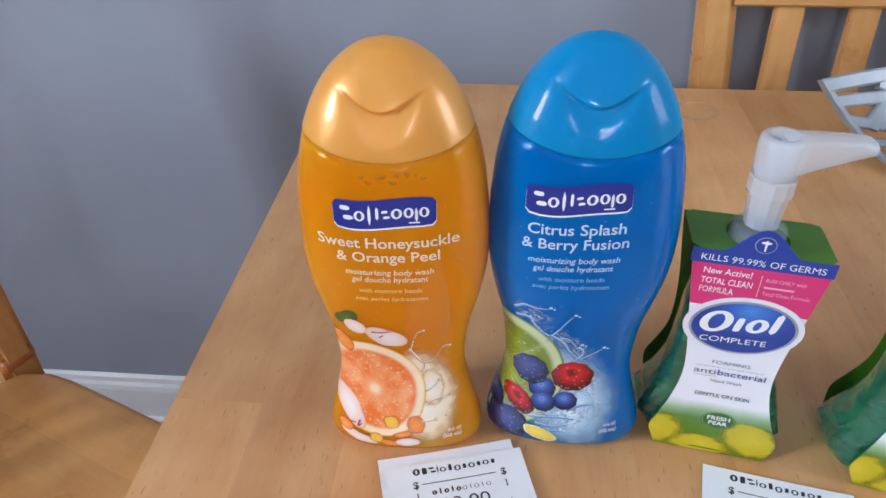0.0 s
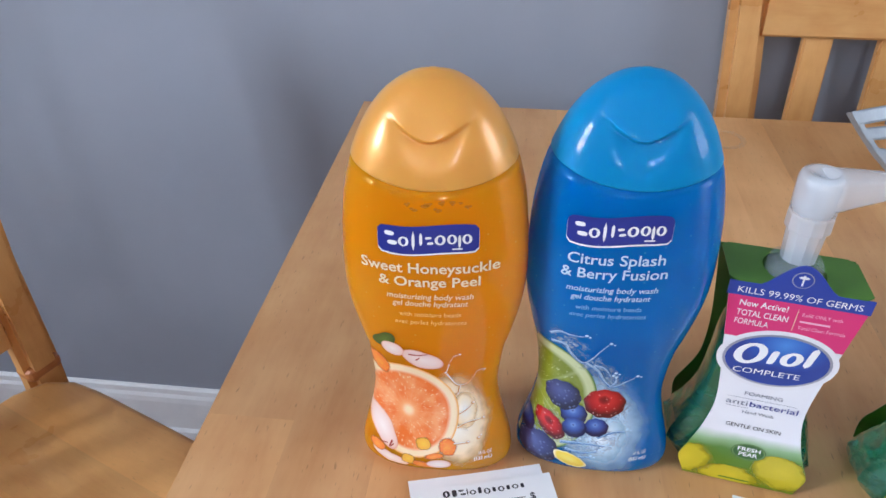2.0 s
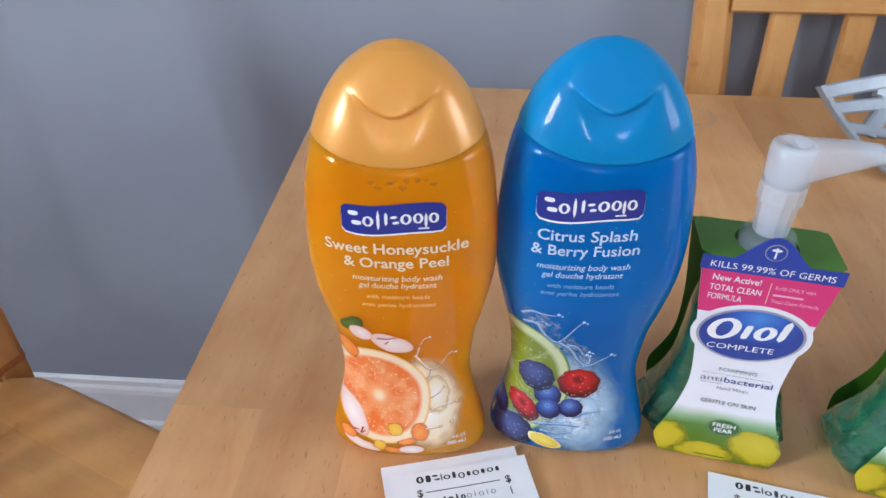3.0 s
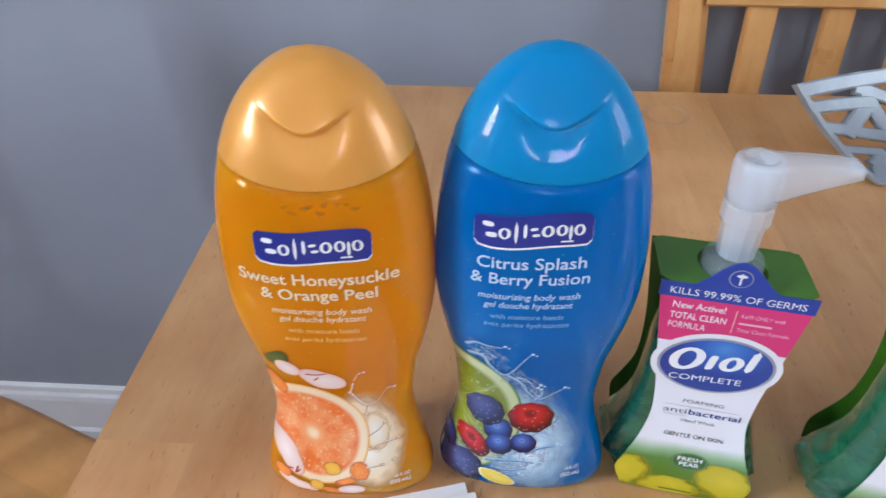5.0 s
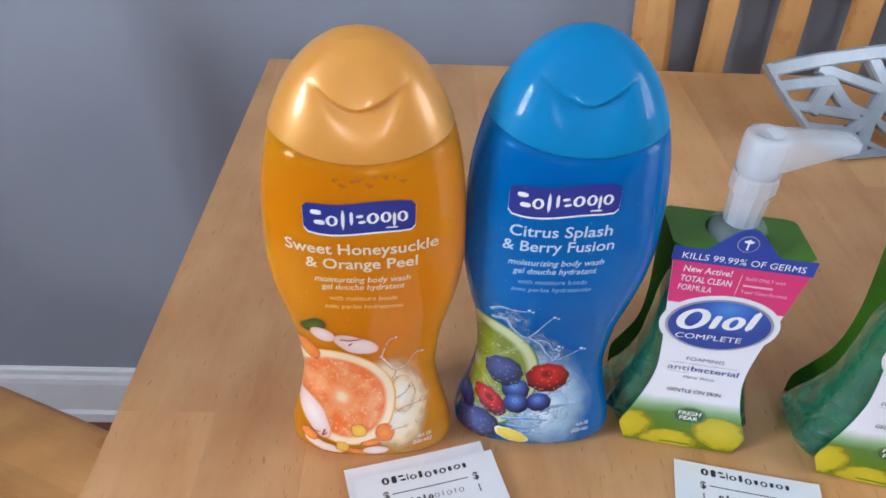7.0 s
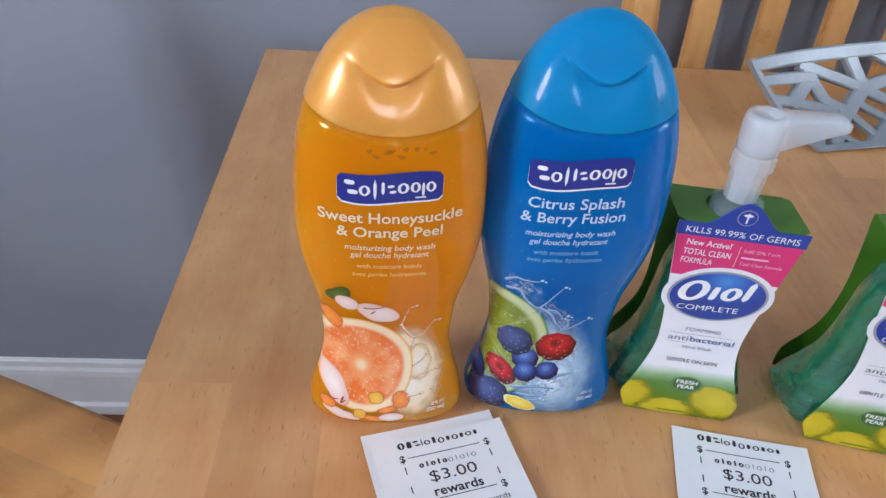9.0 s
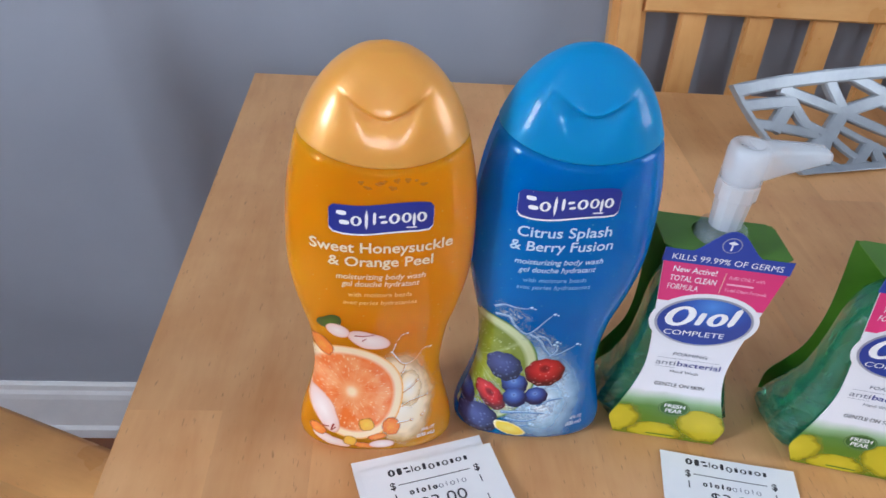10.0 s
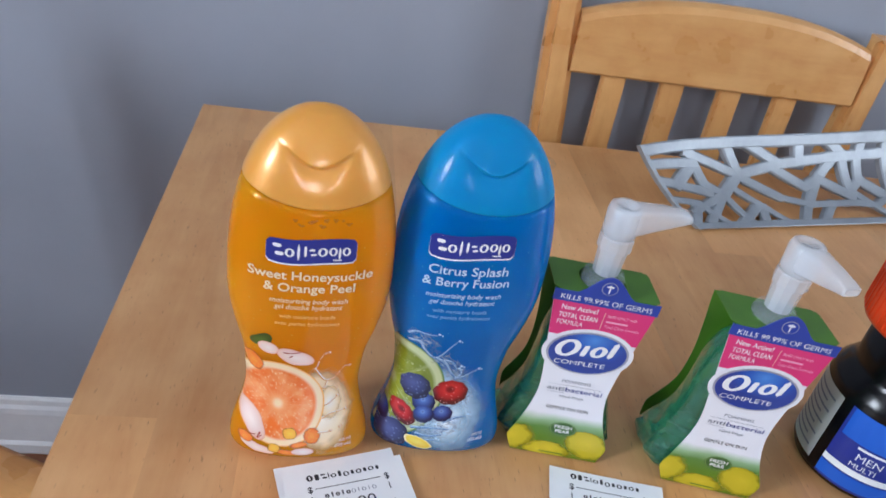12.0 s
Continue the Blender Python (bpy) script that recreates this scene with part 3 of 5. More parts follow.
# ---- chairs ----
def chair(m, label, hw=0.225, slat=-0.126):
    """Slat-back chair; it faces local -y, its backrest along y = 0."""
    root = thing("dining_chair", m, label, "chair", "dining chairs")
    lean = 0.07
    yb = lambda z: lean * max(0, z - 0.45)
    for s in (-1, 1):
        rings = []
        for z in (0, 0.2, 0.42, 0.46, 0.6, 0.75, 0.86, 0.897, 0.903):
            e = 0.003 if z > 0.9 else 0
            out = hw - 0.06 * max(0.0, 0.88 - max(z, 0.6))
            x0, x1 = sorted((s * (out - e), s * (out - 0.045 + 0.04 * max(0.0, z - 0.72) + e)))
            rings.append([(x0, yb(z) + e, z), (x1, yb(z) + e, z), (x1, yb(z) + 0.032 - e, z), (x0, yb(z) + 0.032 - e, z)])
        bm = loft(rings)
        bmesh.ops.bevel(bm, geom=[e for e in bm.edges if abs(e.verts[0].co.z - e.verts[1].co.z) > 0.02], offset=0.009, segments=4, affect="EDGES")
        part("back_post", bm, CHAIR_Z, root, smooth=False)
        x0, x1 = sorted((s * (hw - 0.0165), s * (hw - 0.0621)))
        part("post_joint", box(x0, x1, -0.0003, 0.0325, 0.4405, 0.462, 0.009, 3), JOINT, root, "reddish-brown joint at the foot of the post")
        part("front_leg", box(s * 0.2 - 0.02, s * 0.2 + 0.02, -0.4, -0.36, 0, 0.425, 0.004), CHAIR_Z, root)
    inner = hw - 0.0405
    rings = []
    for i in range(17):
        x = -inner + 2 * inner * i / 16
        top = 0.886 + 0.029 * (1 - abs(x / inner) ** 2.4)
        bot = 0.811
        ring = []
        for z, e in ((bot, 0.003), (bot + 0.003, 0), (top - 0.012, 0), (top - 0.004, 0.003), (top, 0.010)):
            ring.append((x, 0.0008 + yb(z) + e, z))
        for z, e in ((top, 0.009), (top - 0.004, 0.003), (top - 0.012, 0), (bot + 0.003, 0), (bot, 0.003)):
            ring.append((x, 0.027 + yb(z) - e, z))
        rings.append(ring)
    part("top_rail", loft(rings), CHAIR_X, root, smooth=False)
    part("lower_rail", box(0.02 - inner, inner - 0.02, 0.008, 0.028, 0.50, 0.55, 0.003), CHAIR_X, root)
    for i in range(4):
        x = slat + 0.0815 * i
        bm = loft([[(x - 0.016, yb(z) + 0.010, z), (x + 0.016, yb(z) + 0.010, z), (x + 0.016, yb(z) + 0.022, z), (x - 0.016, yb(z) + 0.022, z)] for z in (0.55, 0.7, 0.811)])
        bmesh.ops.bevel(bm, geom=[e for e in bm.edges if abs(e.verts[0].co.z - e.verts[1].co.z) > 0.02], offset=0.002, segments=2, affect="EDGES")
        part("slat", bm, CHAIR_Z, root)
    # scooped seat with rounded edges
    n, rings = 48, []
    for z, e in ((0.424, 0.012), (0.427, 0.003), (0.436, 0), (0.445, 0.002), (0.45, 0.01)):
        ring = []
        for k in range(n):
            a = 6.28318531 * k / n
            r = (abs(math.cos(a)) ** 7 + abs(math.sin(a)) ** 7) ** (-1 / 7)
            ring.append(((0.222 - e) * r * math.cos(a) * 1.0, -0.19 + (0.2 - e) * r * math.sin(a), z))
        rings.append(ring)
    for f in (0.8, 0.5, 0.2):
        rings.append([(x * f, -0.19 + (y + 0.19) * f, 0.45 - 0.009 * (1 - f)) for x, y, z in rings[4]])
    part("seat", loft(rings), SEAT, root, smooth=True)
    for s in (-1, 1):
        part("side_rail", box(s * 0.195 - 0.01, s * 0.195 + 0.01, -0.36, -0.005, 0.37, 0.4235, 0.002), CHAIR_Y, root)
    part("front_rail", box(-0.18, 0.18, -0.39, -0.37, 0.37, 0.4235, 0.002), CHAIR_X, root)
    return root


chair(pose(0.634, 0.566, 0), "honey-coloured wooden slat-back chair pushed in between table and wall", 0.239, -0.134)
chair(pose(-0.462, 0.155, 0, 0, 0, 67), "honey-coloured wooden chair with scooped seat standing askew beside the table", 0.250)


# ---- body wash bottles ----
HALF_W = [(0.0, 0.038), (0.00411, 0.0412), (0.01027, 0.042), (0.02054, 0.0402), (0.03697, 0.0358), (0.05135, 0.0331), (0.06162, 0.0328), (0.08216, 0.035), (0.09602, 0.0386), (0.11297, 0.0422), (0.12735, 0.0437), (0.14789, 0.0434), (0.16689, 0.0418), (0.18383, 0.0384), (0.19308, 0.0352), (0.20232, 0.0313), (0.21053, 0.0264), (0.21772, 0.0202), (0.22337, 0.0128), (0.22645, 0.0062), (0.22748, 0.0015)]
HALF_D = [(0.0, 0.017), (0.00411, 0.0205), (0.01232, 0.0222), (0.02567, 0.0215), (0.04621, 0.0192), (0.06162, 0.0185), (0.08729, 0.0212), (0.11811, 0.0262), (0.14891, 0.0285), (0.16945, 0.0275), (0.18486, 0.0256), (0.19821, 0.0226), (0.21053, 0.018), (0.21875, 0.013), (0.22491, 0.0066), (0.22748, 0.001)]
POWER = 2.35


def bottle_front(x, h, lift=0.0):
    """A point of the bottle's front skin."""
    w, d = curve_at(HALF_W, h), curve_at(HALF_D, h)
    x = max(-0.992 * w, min(0.992 * w, x))
    u = abs(x / w)
    return Vector((x + math.copysign(lift * u**5, x), -(d * (1 - u**POWER) ** (1 / POWER)) - lift, h))


def bottle_ring(h, n, grow=0.0):
    w, d = curve_at(HALF_W, h) + grow, curve_at(HALF_D, h) + grow
    pts = []
    for i in range(n):
        a = 6.28318531 * i / n
        c, s = math.cos(a), math.sin(a)
        pts.append(Vector((w * math.copysign(abs(c) ** (2 / POWER), c), d * math.copysign(abs(s) ** (2 / POWER), s), h)))
    return pts


def seam(x):
    """Height of the joint between body and cap, lowest in the middle of each face."""
    return 0.1904 - 0.0066 * max(0.0, math.cos(min(1, abs(x) / 0.0405) * 1.5708)) ** 1.1


def bottle(name, m, label, gel_mat, cap_mat):
    root = thing(name, m, label, "bottle", "body wash bottles")
    n = 200
    rings = [bottle_ring(h, n) for h in [0, 0.0012, 0.003, 0.006] + [0.0095 + 0.0025 * k for k in range(58)]]
    low, body_top = rings[-1], []
    for k in range(1, 9):
        ring = []
        for p in low:
            h = 0.152 + (seam(p.x) - 0.152) * k / 8
            q = bottle_front(p.x * curve_at(HALF_W, h) / curve_at(HALF_W, 0.152), h)
            ring.append(Vector((q.x, math.copysign(abs(q.y), p.y), h)))
        rings.append(ring)
    body = part("body", loft(rings), gel_mat, root, smooth=True)
    rings = []
    rows = 128
    for k in range(rows + 1):
        t = k / rows
        ring = []
        for i in range(n):
            a = 6.28318531 * i / n
            c, s = math.cos(a), math.sin(a)
            xs = math.copysign(abs(c) ** (2 / POWER), c)
            h0 = seam(xs * 0.0405) + 0.0004
            h = h0 + (0.2274 - h0) * (1 - (1 - t) ** 1.6)
            w, d = curve_at(HALF_W, h) + 0.0005, curve_at(HALF_D, h) + 0.0005
            if k == 0:
                w, d = w - 0.0006, d - 0.0006
            p = Vector((w * xs, d * math.copysign(abs(s) ** (2 / POWER), s), h))
            if s < 0:
                # thumb scoop under the lip of the flip lid
                up = h - (0.2040 + 0.80 * (math.sqrt(p.x ** 2 + 0.00006) - 0.00775))
                fade = 1 - smoothstep(0.004, 0.0205, abs(p.x))
                p.y += 0.0031 * fade * (1 - smoothstep(-0.0020, 0.0006, up)) * max(0.0, 1 - max(0.0, -up) / 0.0150) ** 1.6
                p.y -= 0.0006 * fade * smoothstep(-0.0006, 0.0008, up) * (1 - smoothstep(0.001, 0.010, up))
            ring.append(p)
        rings.append(ring)
    part("cap", loft(rings), cap_mat, root, smooth=True)
    return body


orange = bottle("body_wash_bottle", pose(0.1414, 0.0315, TOP, 0, 0, 1), "amber body wash bottle with pearly gold cap and orange-slice print", ORANGE_GEL, GOLD_CAP)
blue = bottle("body_wash_bottle", pose(0.2280, 0.041, TOP, 0, 0, -2), "blue body wash bottle with a cyan flip cap and berry print", BLUE_GEL, BLUE_CAP)


# ---- foaming hand wash dispensers ----
FRONT_W = [(0, 0.0285), (0.002, 0.029), (0.012, 0.0328), (0.02, 0.0297), (0.035, 0.0247), (0.052, 0.0216), (0.068, 0.0222), (0.09, 0.025), (0.11, 0.0275), (0.134, 0.0302)]
FRONT_D = [(0, 0.0145), (0.02, 0.0125), (0.05, 0.0115), (0.09, 0.0125), (0.134, 0.0155), (0.15, 0.0165)]
BACK_W = [(0, 0.033), (0.02, 0.0345), (0.035, 0.0305), (0.052, 0.0262), (0.068, 0.0252), (0.09, 0.0260), (0.11, 0.0280), (0.134, 0.0304)]
BACK_D = [(0, 0.042), (0.02, 0.0365), (0.05, 0.027), (0.08, 0.020), (0.11, 0.0165), (0.134, 0.0155)]
LIQ_W = [(0, 0.029), (0.003, 0.0345), (0.011, 0.0382), (0.024, 0.0360), (0.05, 0.0285), (0.075, 0.0258), (0.095, 0.0250), (0.110, 0.0215), (0.116, 0.0165), (0.118, 0.0130)]
LIQ_D = [(0, 0.017), (0.003, 0.0225), (0.011, 0.0250), (0.025, 0.0215), (0.05, 0.0155), (0.075, 0.0135), (0.095, 0.0130), (0.112, 0.0128), (0.122, 0.0122), (0.141, 0.0113)]
LIQ_Y = [(0, 0.0135), (0.025, 0.0105), (0.05, 0.0055), (0.095, 0.002), (0.141, 0.0)]


def card(x, h, lift=0.0):
    return Vector((x, -curve_at(FRONT_D, h) - lift, h))


def sheet(widths, depth, sign, h0, h1, n=26, t=0.0006):
    bm = bmesh.new()
    g = []
    for side in (0, t):
        rows = []
        for j in range(n + 1):
            h = h0 + (h1 - h0) * j / n
            w = curve_at(widths, h)
            rows.append([bm.verts.new((w * (2 * i / 8 - 1), sign * (curve_at(depth, h) - side), h)) for i in range(9)])
        g.append(rows)
    for k in (0, 1):
        for j in range(n):
            for i in range(8):
                bm.faces.new((g[k][j][i], g[k][j][i + 1], g[k][j + 1][i + 1], g[k][j + 1][i]))
    for j in range(n):
        for i in (0, 8):
            bm.faces.new((g[0][j][i], g[0][j + 1][i], g[1][j + 1][i], g[1][j][i]))
    for i in range(8):
        for j in (0, n):
            bm.faces.new((g[0][j][i], g[0][j][i + 1], g[1][j][i + 1], g[1][j][i]))
    bmesh.ops.recalc_face_normals(bm, faces=bm.faces[:])
    return bm


def ring_plate(hw, hd, r, z, t=0.0006, n=48):
    """A rectangular card with a round hole."""
    bm = bmesh.new()
    loops = []
    for zz in (z, z - t):
        outer, inner = [], []
        for i in range(n):
            a = 6.28318531 * i / n
            c, s = math.cos(a), math.sin(a)
            k = 1 / max(abs(c) / hw, abs(s) / hd)
            outer.append(bm.verts.new((k * c, k * s, zz)))
            inner.append(bm.verts.new((r * c, r * s, zz)))
        loops.append((outer, inner))
    for i in range(n):
        j = (i + 1) % n
        (o0, i0), (o1, i1) = loops
        bm.faces.new((o0[i], o0[j], i0[j], i0[i]))
        bm.faces.new((o1[i], i1[i], i1[j], o1[j]))
        bm.faces.new((o0[i], o1[i], o1[j], o0[j]))
        bm.faces.new((i0[i], i0[j], i1[j], i1[i]))
    return bm


def dispenser(m, spout_turn, label, skew, shift):
    """skew and shift: how far its back panel and its bottle sit sideways of the front."""
    root = thing("soap_dispenser", m, label, "soap dispenser", "foaming hand wash dispensers")
    n, rings = 28, []
    for h in (0, 0.0015, 0.004, 0.008, 0.013, 0.019, 0.026, 0.034, 0.043, 0.053, 0.065, 0.08, 0.095, 0.104, 0.112, 0.116, 0.118):
        w, d = curve_at(LIQ_W, h), curve_at(LIQ_D, h)
        p = 2.0 if h > 0.119 else 3.2
        facet = 0.0026 * (1 - smoothstep(0.012, 0.05, h)) if h > 0.001 else 0
        ring = []
        for i in range(n):
            a = 6.28318531 * i / n
            c, s = math.cos(a), math.sin(a)
            f = 1 + facet * 42 * noise.noise((2.6 * c, 2.6 * s, h * 90))
            ring.append((shift + f * w * math.copysign(abs(c) ** (2 / p), c), f * d * math.copysign(abs(s) ** (2 / p), s) + curve_at(LIQ_Y, h), h))
        rings.append(ring)
    soap = part("liquid_bottle", loft(rings), GREEN_LIQUID, root, "clear bottle of green liquid soap")
    soap.data.polygons.foreach_set("use_smooth", [p.center.z > 0.042 for p in soap.data.polygons])
    part("bottle_neck", lathe([(0.0132, 0.1165), (0.0128, 0.120), (0.0122, 0.124), (0.0120, 0.1325)], 28), NECK, root, "clear empty bottle neck", smooth=True, m=pose(shift * 0.8, 0, 0))
    front = part("front_panel", sheet(FRONT_W, FRONT_D, -1, 0.0005, 0.134), CARD_FRONT, root, "white printed card panel")
    part("back_panel", sheet(BACK_W, BACK_D, 1, 0.0005, 0.134), CARD_GREEN, root, "green card panel", m=pose(skew, 0, 0))
    lid = ring_plate(0.0304, 0.0155, 0.0138, 0.1346)
    for v in lid.verts:
        v.co.x += skew * (0.5 + v.co.y / 0.031)
    part("top_panel", lid, CARD_GREEN, root, "green card top with a round hole")
    pump = pose(shift * 0.8, 0, 0)
    # pump
    part("collar", lathe([(0.0112, 0.132), (0.0126, 0.1325), (0.0126, 0.138), (0.0116, 0.1405), (0.008, 0.142)], 28), NECK, root, "clear plastic neck collar", smooth=True, m=pump)
    part("pump_stem", lathe([(0.0078, 0.1415), (0.0084, 0.150), (0.0088, 0.1575), (0.0099, 0.158), (0.0101, 0.159), (0.0101, 0.1655), (0.0098, 0.1665), (0.0080, 0.1672)], 12), FROST, root, "frosted white pump stem", m=pump)
    part("pump_tube", lathe([(0.0050, 0.1420), (0.0050, 0.1760), (0.0058, 0.1765), (0.0058, 0.1820)], 20), FROST, root, smooth=True, m=pump)
    part("pump_head", lathe([(0.0086, 0.1668), (0.0098, 0.1674), (0.0099, 0.172), (0.0101, 0.181), (0.0096, 0.1838), (0.0090, 0.1850), (0.006, 0.1856), (0.0055, 0.1850), (0.001, 0.1850)], 28), FROST, root, "frosted white pump head", smooth=True, m=pump)
    rings = []
    for x, hw, zt, zb in ((0.0, 0.0092, 0.1852, 0.1680), (0.008, 0.0084, 0.1856, 0.1690), (0.015, 0.0072, 0.1856, 0.1712), (0.024, 0.0064, 0.1852, 0.1740), (0.032, 0.0058, 0.1845, 0.1766), (0.036, 0.0055, 0.1838, 0.1778), (0.0374, 0.0053, 0.1834, 0.1782), (0.0375, 0.0042, 0.1826, 0.1792), (0.035, 0.0040, 0.1826, 0.1794)):
        ring = []
        for i in range(16):
            a = 6.28318531 * i / 16
            c, s = math.cos(a), math.sin(a)
            ring.append((x, hw * math.copysign(abs(c) ** 0.45, c), (zt + zb) / 2 + (zt - zb) / 2 * math.copysign(abs(s) ** 0.45, s)))
        rings.append(ring)
    part("spout", loft(rings), FROST, root, "frosted white spout", smooth=True, m=pump @ pose(0, 0, 0, 0, 0, spout_turn))
    return root, front


d1, f1 = dispenser(pose(0.3098, 0.0380, TOP, 0, 0, -10), 12, "green foaming hand wash dispenser in printed card sleeve, spout sideways", -0.004, -0.003)
d2, f2 = dispenser(pose(0.4095, 0.0150, TOP, 0, 0, -14), -68, "green foaming hand wash dispenser in printed card sleeve, spout forwards", -0.006, -0.0065)


# ---- vitamin bottle ----
vit = thing("vitamin_bottle", pose(0.533, 0.032, TOP), "black vitamin bottle with a blue label and orange-red lid", "bottle")
part("body", lathe([(0.036, 0), (0.041, 0.002), (0.043, 0.007), (0.043, 0.068), (0.0418, 0.074), (0.037, 0.081), (0.0345, 0.084), (0.0340, 0.088), (0.0340, 0.12)], 64), BOTTLE_BLACK, vit, smooth=True)
part("lid", lathe([(0.040, 0.119), (0.0445, 0.1195), (0.0455, 0.122), (0.0455, 0.150), (0.043, 0.154), (0.02, 0.155)], 64), RED_CAP, vit, "orange-red plastic lid", smooth=True)

lid = bpy.data.objects["lid"]
rib = box(0.0452, 0.0462, -0.0007, 0.0007, 0.1225, 0.1495, 0.0003)
rib_mesh = bpy.data.meshes.new("rib")
rib.to_mesh(rib_mesh)
rib.free()
rib_mesh.materials.append(RED_CAP)
for k in range(60):
    ridge = new("rib", rib_mesh)
    ridge.parent, ridge.matrix_basis = lid, pose(0, 0, 0, 0, 0, 6 * k)


# ---- prints on the body wash bottles ----
def ribbon(fn, pts, w0, w1, lift):
    """A tapering stroke through points (x, z)."""
    bm = bmesh.new()
    n = 6 * (len(pts) - 1)
    ks = list(enumerate(pts))
    line = [(curve_at([(k, p[0]) for k, p in ks], i / 6), curve_at([(k, p[1]) for k, p in ks], i / 6)) for i in range(n + 1)]
    pairs = []
    for i, (x, z) in enumerate(line):
        a, b = line[max(0, i - 1)], line[min(n, i + 1)]
        dx, dz = b[0] - a[0], b[1] - a[1]
        k = math.hypot(dx, dz) or 1
        w = (w0 + (w1 - w0) * i / n) / 2
        pairs.append((bm.verts.new(fn(x - dz / k * w, z + dx / k * w, lift)), bm.verts.new(fn(x + dz / k * w, z - dx / k * w, lift))))
    for (a, b), (c, d) in zip(pairs, pairs[1:]):
        bm.faces.new((a, b, d, c))
    return bm


def ring_print(fn, cx, cz, a, b, thick, lift, n=28):
    """A printed ring, heavier at its sides than above and below."""
    bm = bmesh.new()
    rows = []
    for k in range(n):
        t = 6.28318531 * k / n
        c, d = math.cos(t), math.sin(t)
        rows.append((bm.verts.new(fn(cx + a * c, cz + b * d, lift)), bm.verts.new(fn(cx + (a - thick) * c, cz + (b - 0.55 * thick) * d, lift))))
    for (p, q), (u, v) in zip(rows, rows[1:] + rows[:1]):
        bm.faces.new((p, u, v, q))
    return bm


def word_shapes(root, fn, x, z, spec, mat, lift):
    """A brand word as plain rings and bars: (kind, width, foot, head, stroke) from left to right."""
    for kind, w, z0, z1, stroke in spec:
        cx, cz, h = x + w / 2, z + (z0 + z1) / 2, (z1 - z0) / 2
        if kind == "ring":
            part("brand_shape", ring_print(fn, cx, cz, w / 2, h, stroke, lift), mat, root)
        elif kind == "bar":
            part("brand_shape", disc(fn, cx, cz, rounded(stroke / 2, h, 5), lift, 20, 2), mat, root)
        else:
            for dx, dz in ((-0.12, 0.56), (0.12, -0.56)):
                part("brand_shape", disc(fn, cx + dx * w, cz + dz * h, rounded(w * 0.42, h * 0.27, 3), lift, 20, 2), mat, root)
        x += w + 0.0006


def brand_panel(root, fn, cx, cz, tilt):
    """A navy panel with a pale lower edge; the brand word as plain white shapes."""
    flag = lambda x, z, lift=0.0: fn(x, z + tilt * (x - cx) + 0.0007 * math.sin((x - cx) * 140), lift)
    part("brand_panel", disc(flag, cx, cz - 0.0008, rounded(0.0220, 0.0067, 9), 0.00012, 64, 6), WHITE_PRINT, root)
    part("brand_panel", disc(flag, cx, cz, rounded(0.0219, 0.0066, 9), 0.00025, 64, 6), NAVY, root)
    word_shapes(root, flag, cx - 0.0186, cz - 0.0026, (("pair", 0.0052, -0.0004, 0.0072, 0.0014), ("ring", 0.0047, -0.0001, 0.0046, 0.0013), ("bar", 0.0027, -0.0022, 0.0074, 0.0013), ("bar", 0.0027, 0.0, 0.0062, 0.0013), ("pair", 0.0034, 0.0, 0.0046, 0.0012),
                                                           ("ring", 0.0047, -0.0001, 0.0046, 0.0013), ("ring", 0.0042, 0.0, 0.0046, 0.0012), ("bar", 0.0010, -0.0022, 0.0046, 0.0012), ("ring", 0.0042, 0.0, 0.0046, 0.0012)), WHITE_PRINT, 0.0004)
    part("brand_bar", patch(flag, cx + 0.0105, cx + 0.0150, cz - 0.0053, cz - 0.0046, 0.0004, 4, 1), WHITE_PRINT, root)


def say(root, words, x, z, h, w, mat, bold=0.0, lean=0.0, slope=0.0):
    lettering("lettering", words, F, x, z, h, mat, root, 0.0005, w, lean, bold, slope=slope)


F = lambda x, z, lift=0.0: bottle_front(x, z * 1.027, lift)
ox = -0.0003
brand_panel(orange, F, ox, 0.1577, 0.035)
for words, z, h, w, bold, lean in (("Sweet Honeysuckle", 0.1409, 0.0052, 0.0618, 0.016, 0.0), ("& Orange Peel", 0.1334, 0.0052, 0.0456, 0.016, 0.0), ("moisturizing body wash", 0.1259, 0.0031, 0.0395, 0.009, 0.15),
                                   ("gel douche hydratant", 0.1217, 0.0031, 0.0347, 0.009, 0.15), ("with moisture beads", 0.1152, 0.0027, 0.0288, 0.004, 0.0), ("avec perles hydratantes", 0.1101, 0.0027, 0.0335, 0.004, 0.15)):
    say(orange, words, ox + 0.0004, z, h, w, SOFT_WHITE if h > 0.003 else FAINT_WARM, bold, lean, 0.03)
smudge = random.Random(3)
for k in range(9):
    x, z, w = ox - 0.008 + 0.0030 * k + smudge.uniform(-0.001, 0.001), 0.1722 + smudge.uniform(-0.001, 0.003), smudge.uniform(0.0006, 0.0022)
    part("back_print", disc(F, x, z, ellipse(w, smudge.uniform(0.0005, 0.0012), smudge.uniform(-0.5, 0.5), 0.2, 3), 0.00012, 20, 2), SHADE_PRINT, orange)
say(orange, "18 FL OZ", 0.0277, 0.0172, 0.0021, 0.0070, WHITE_PRINT, 0.01)
say(orange, "(532 mL)", 0.0268, 0.0134, 0.0024, 0.0095, WHITE_PRINT, 0.02)
O = lambda n, x, z, r, mat, lift: part(n, disc(F, x, z, r, lift, 72, 8 if r(0) < 0.012 else 26), mat, orange, smooth=True)
O("splash_print", 0.012, 0.042, ellipse(0.0230, 0.0420, 0.10), WARM_GLOW, 0.0001)
O("splash_print", 0.0165, 0.0480, ellipse(0.0085, 0.0170, 0.05), WARM_GLOW, 0.00014)
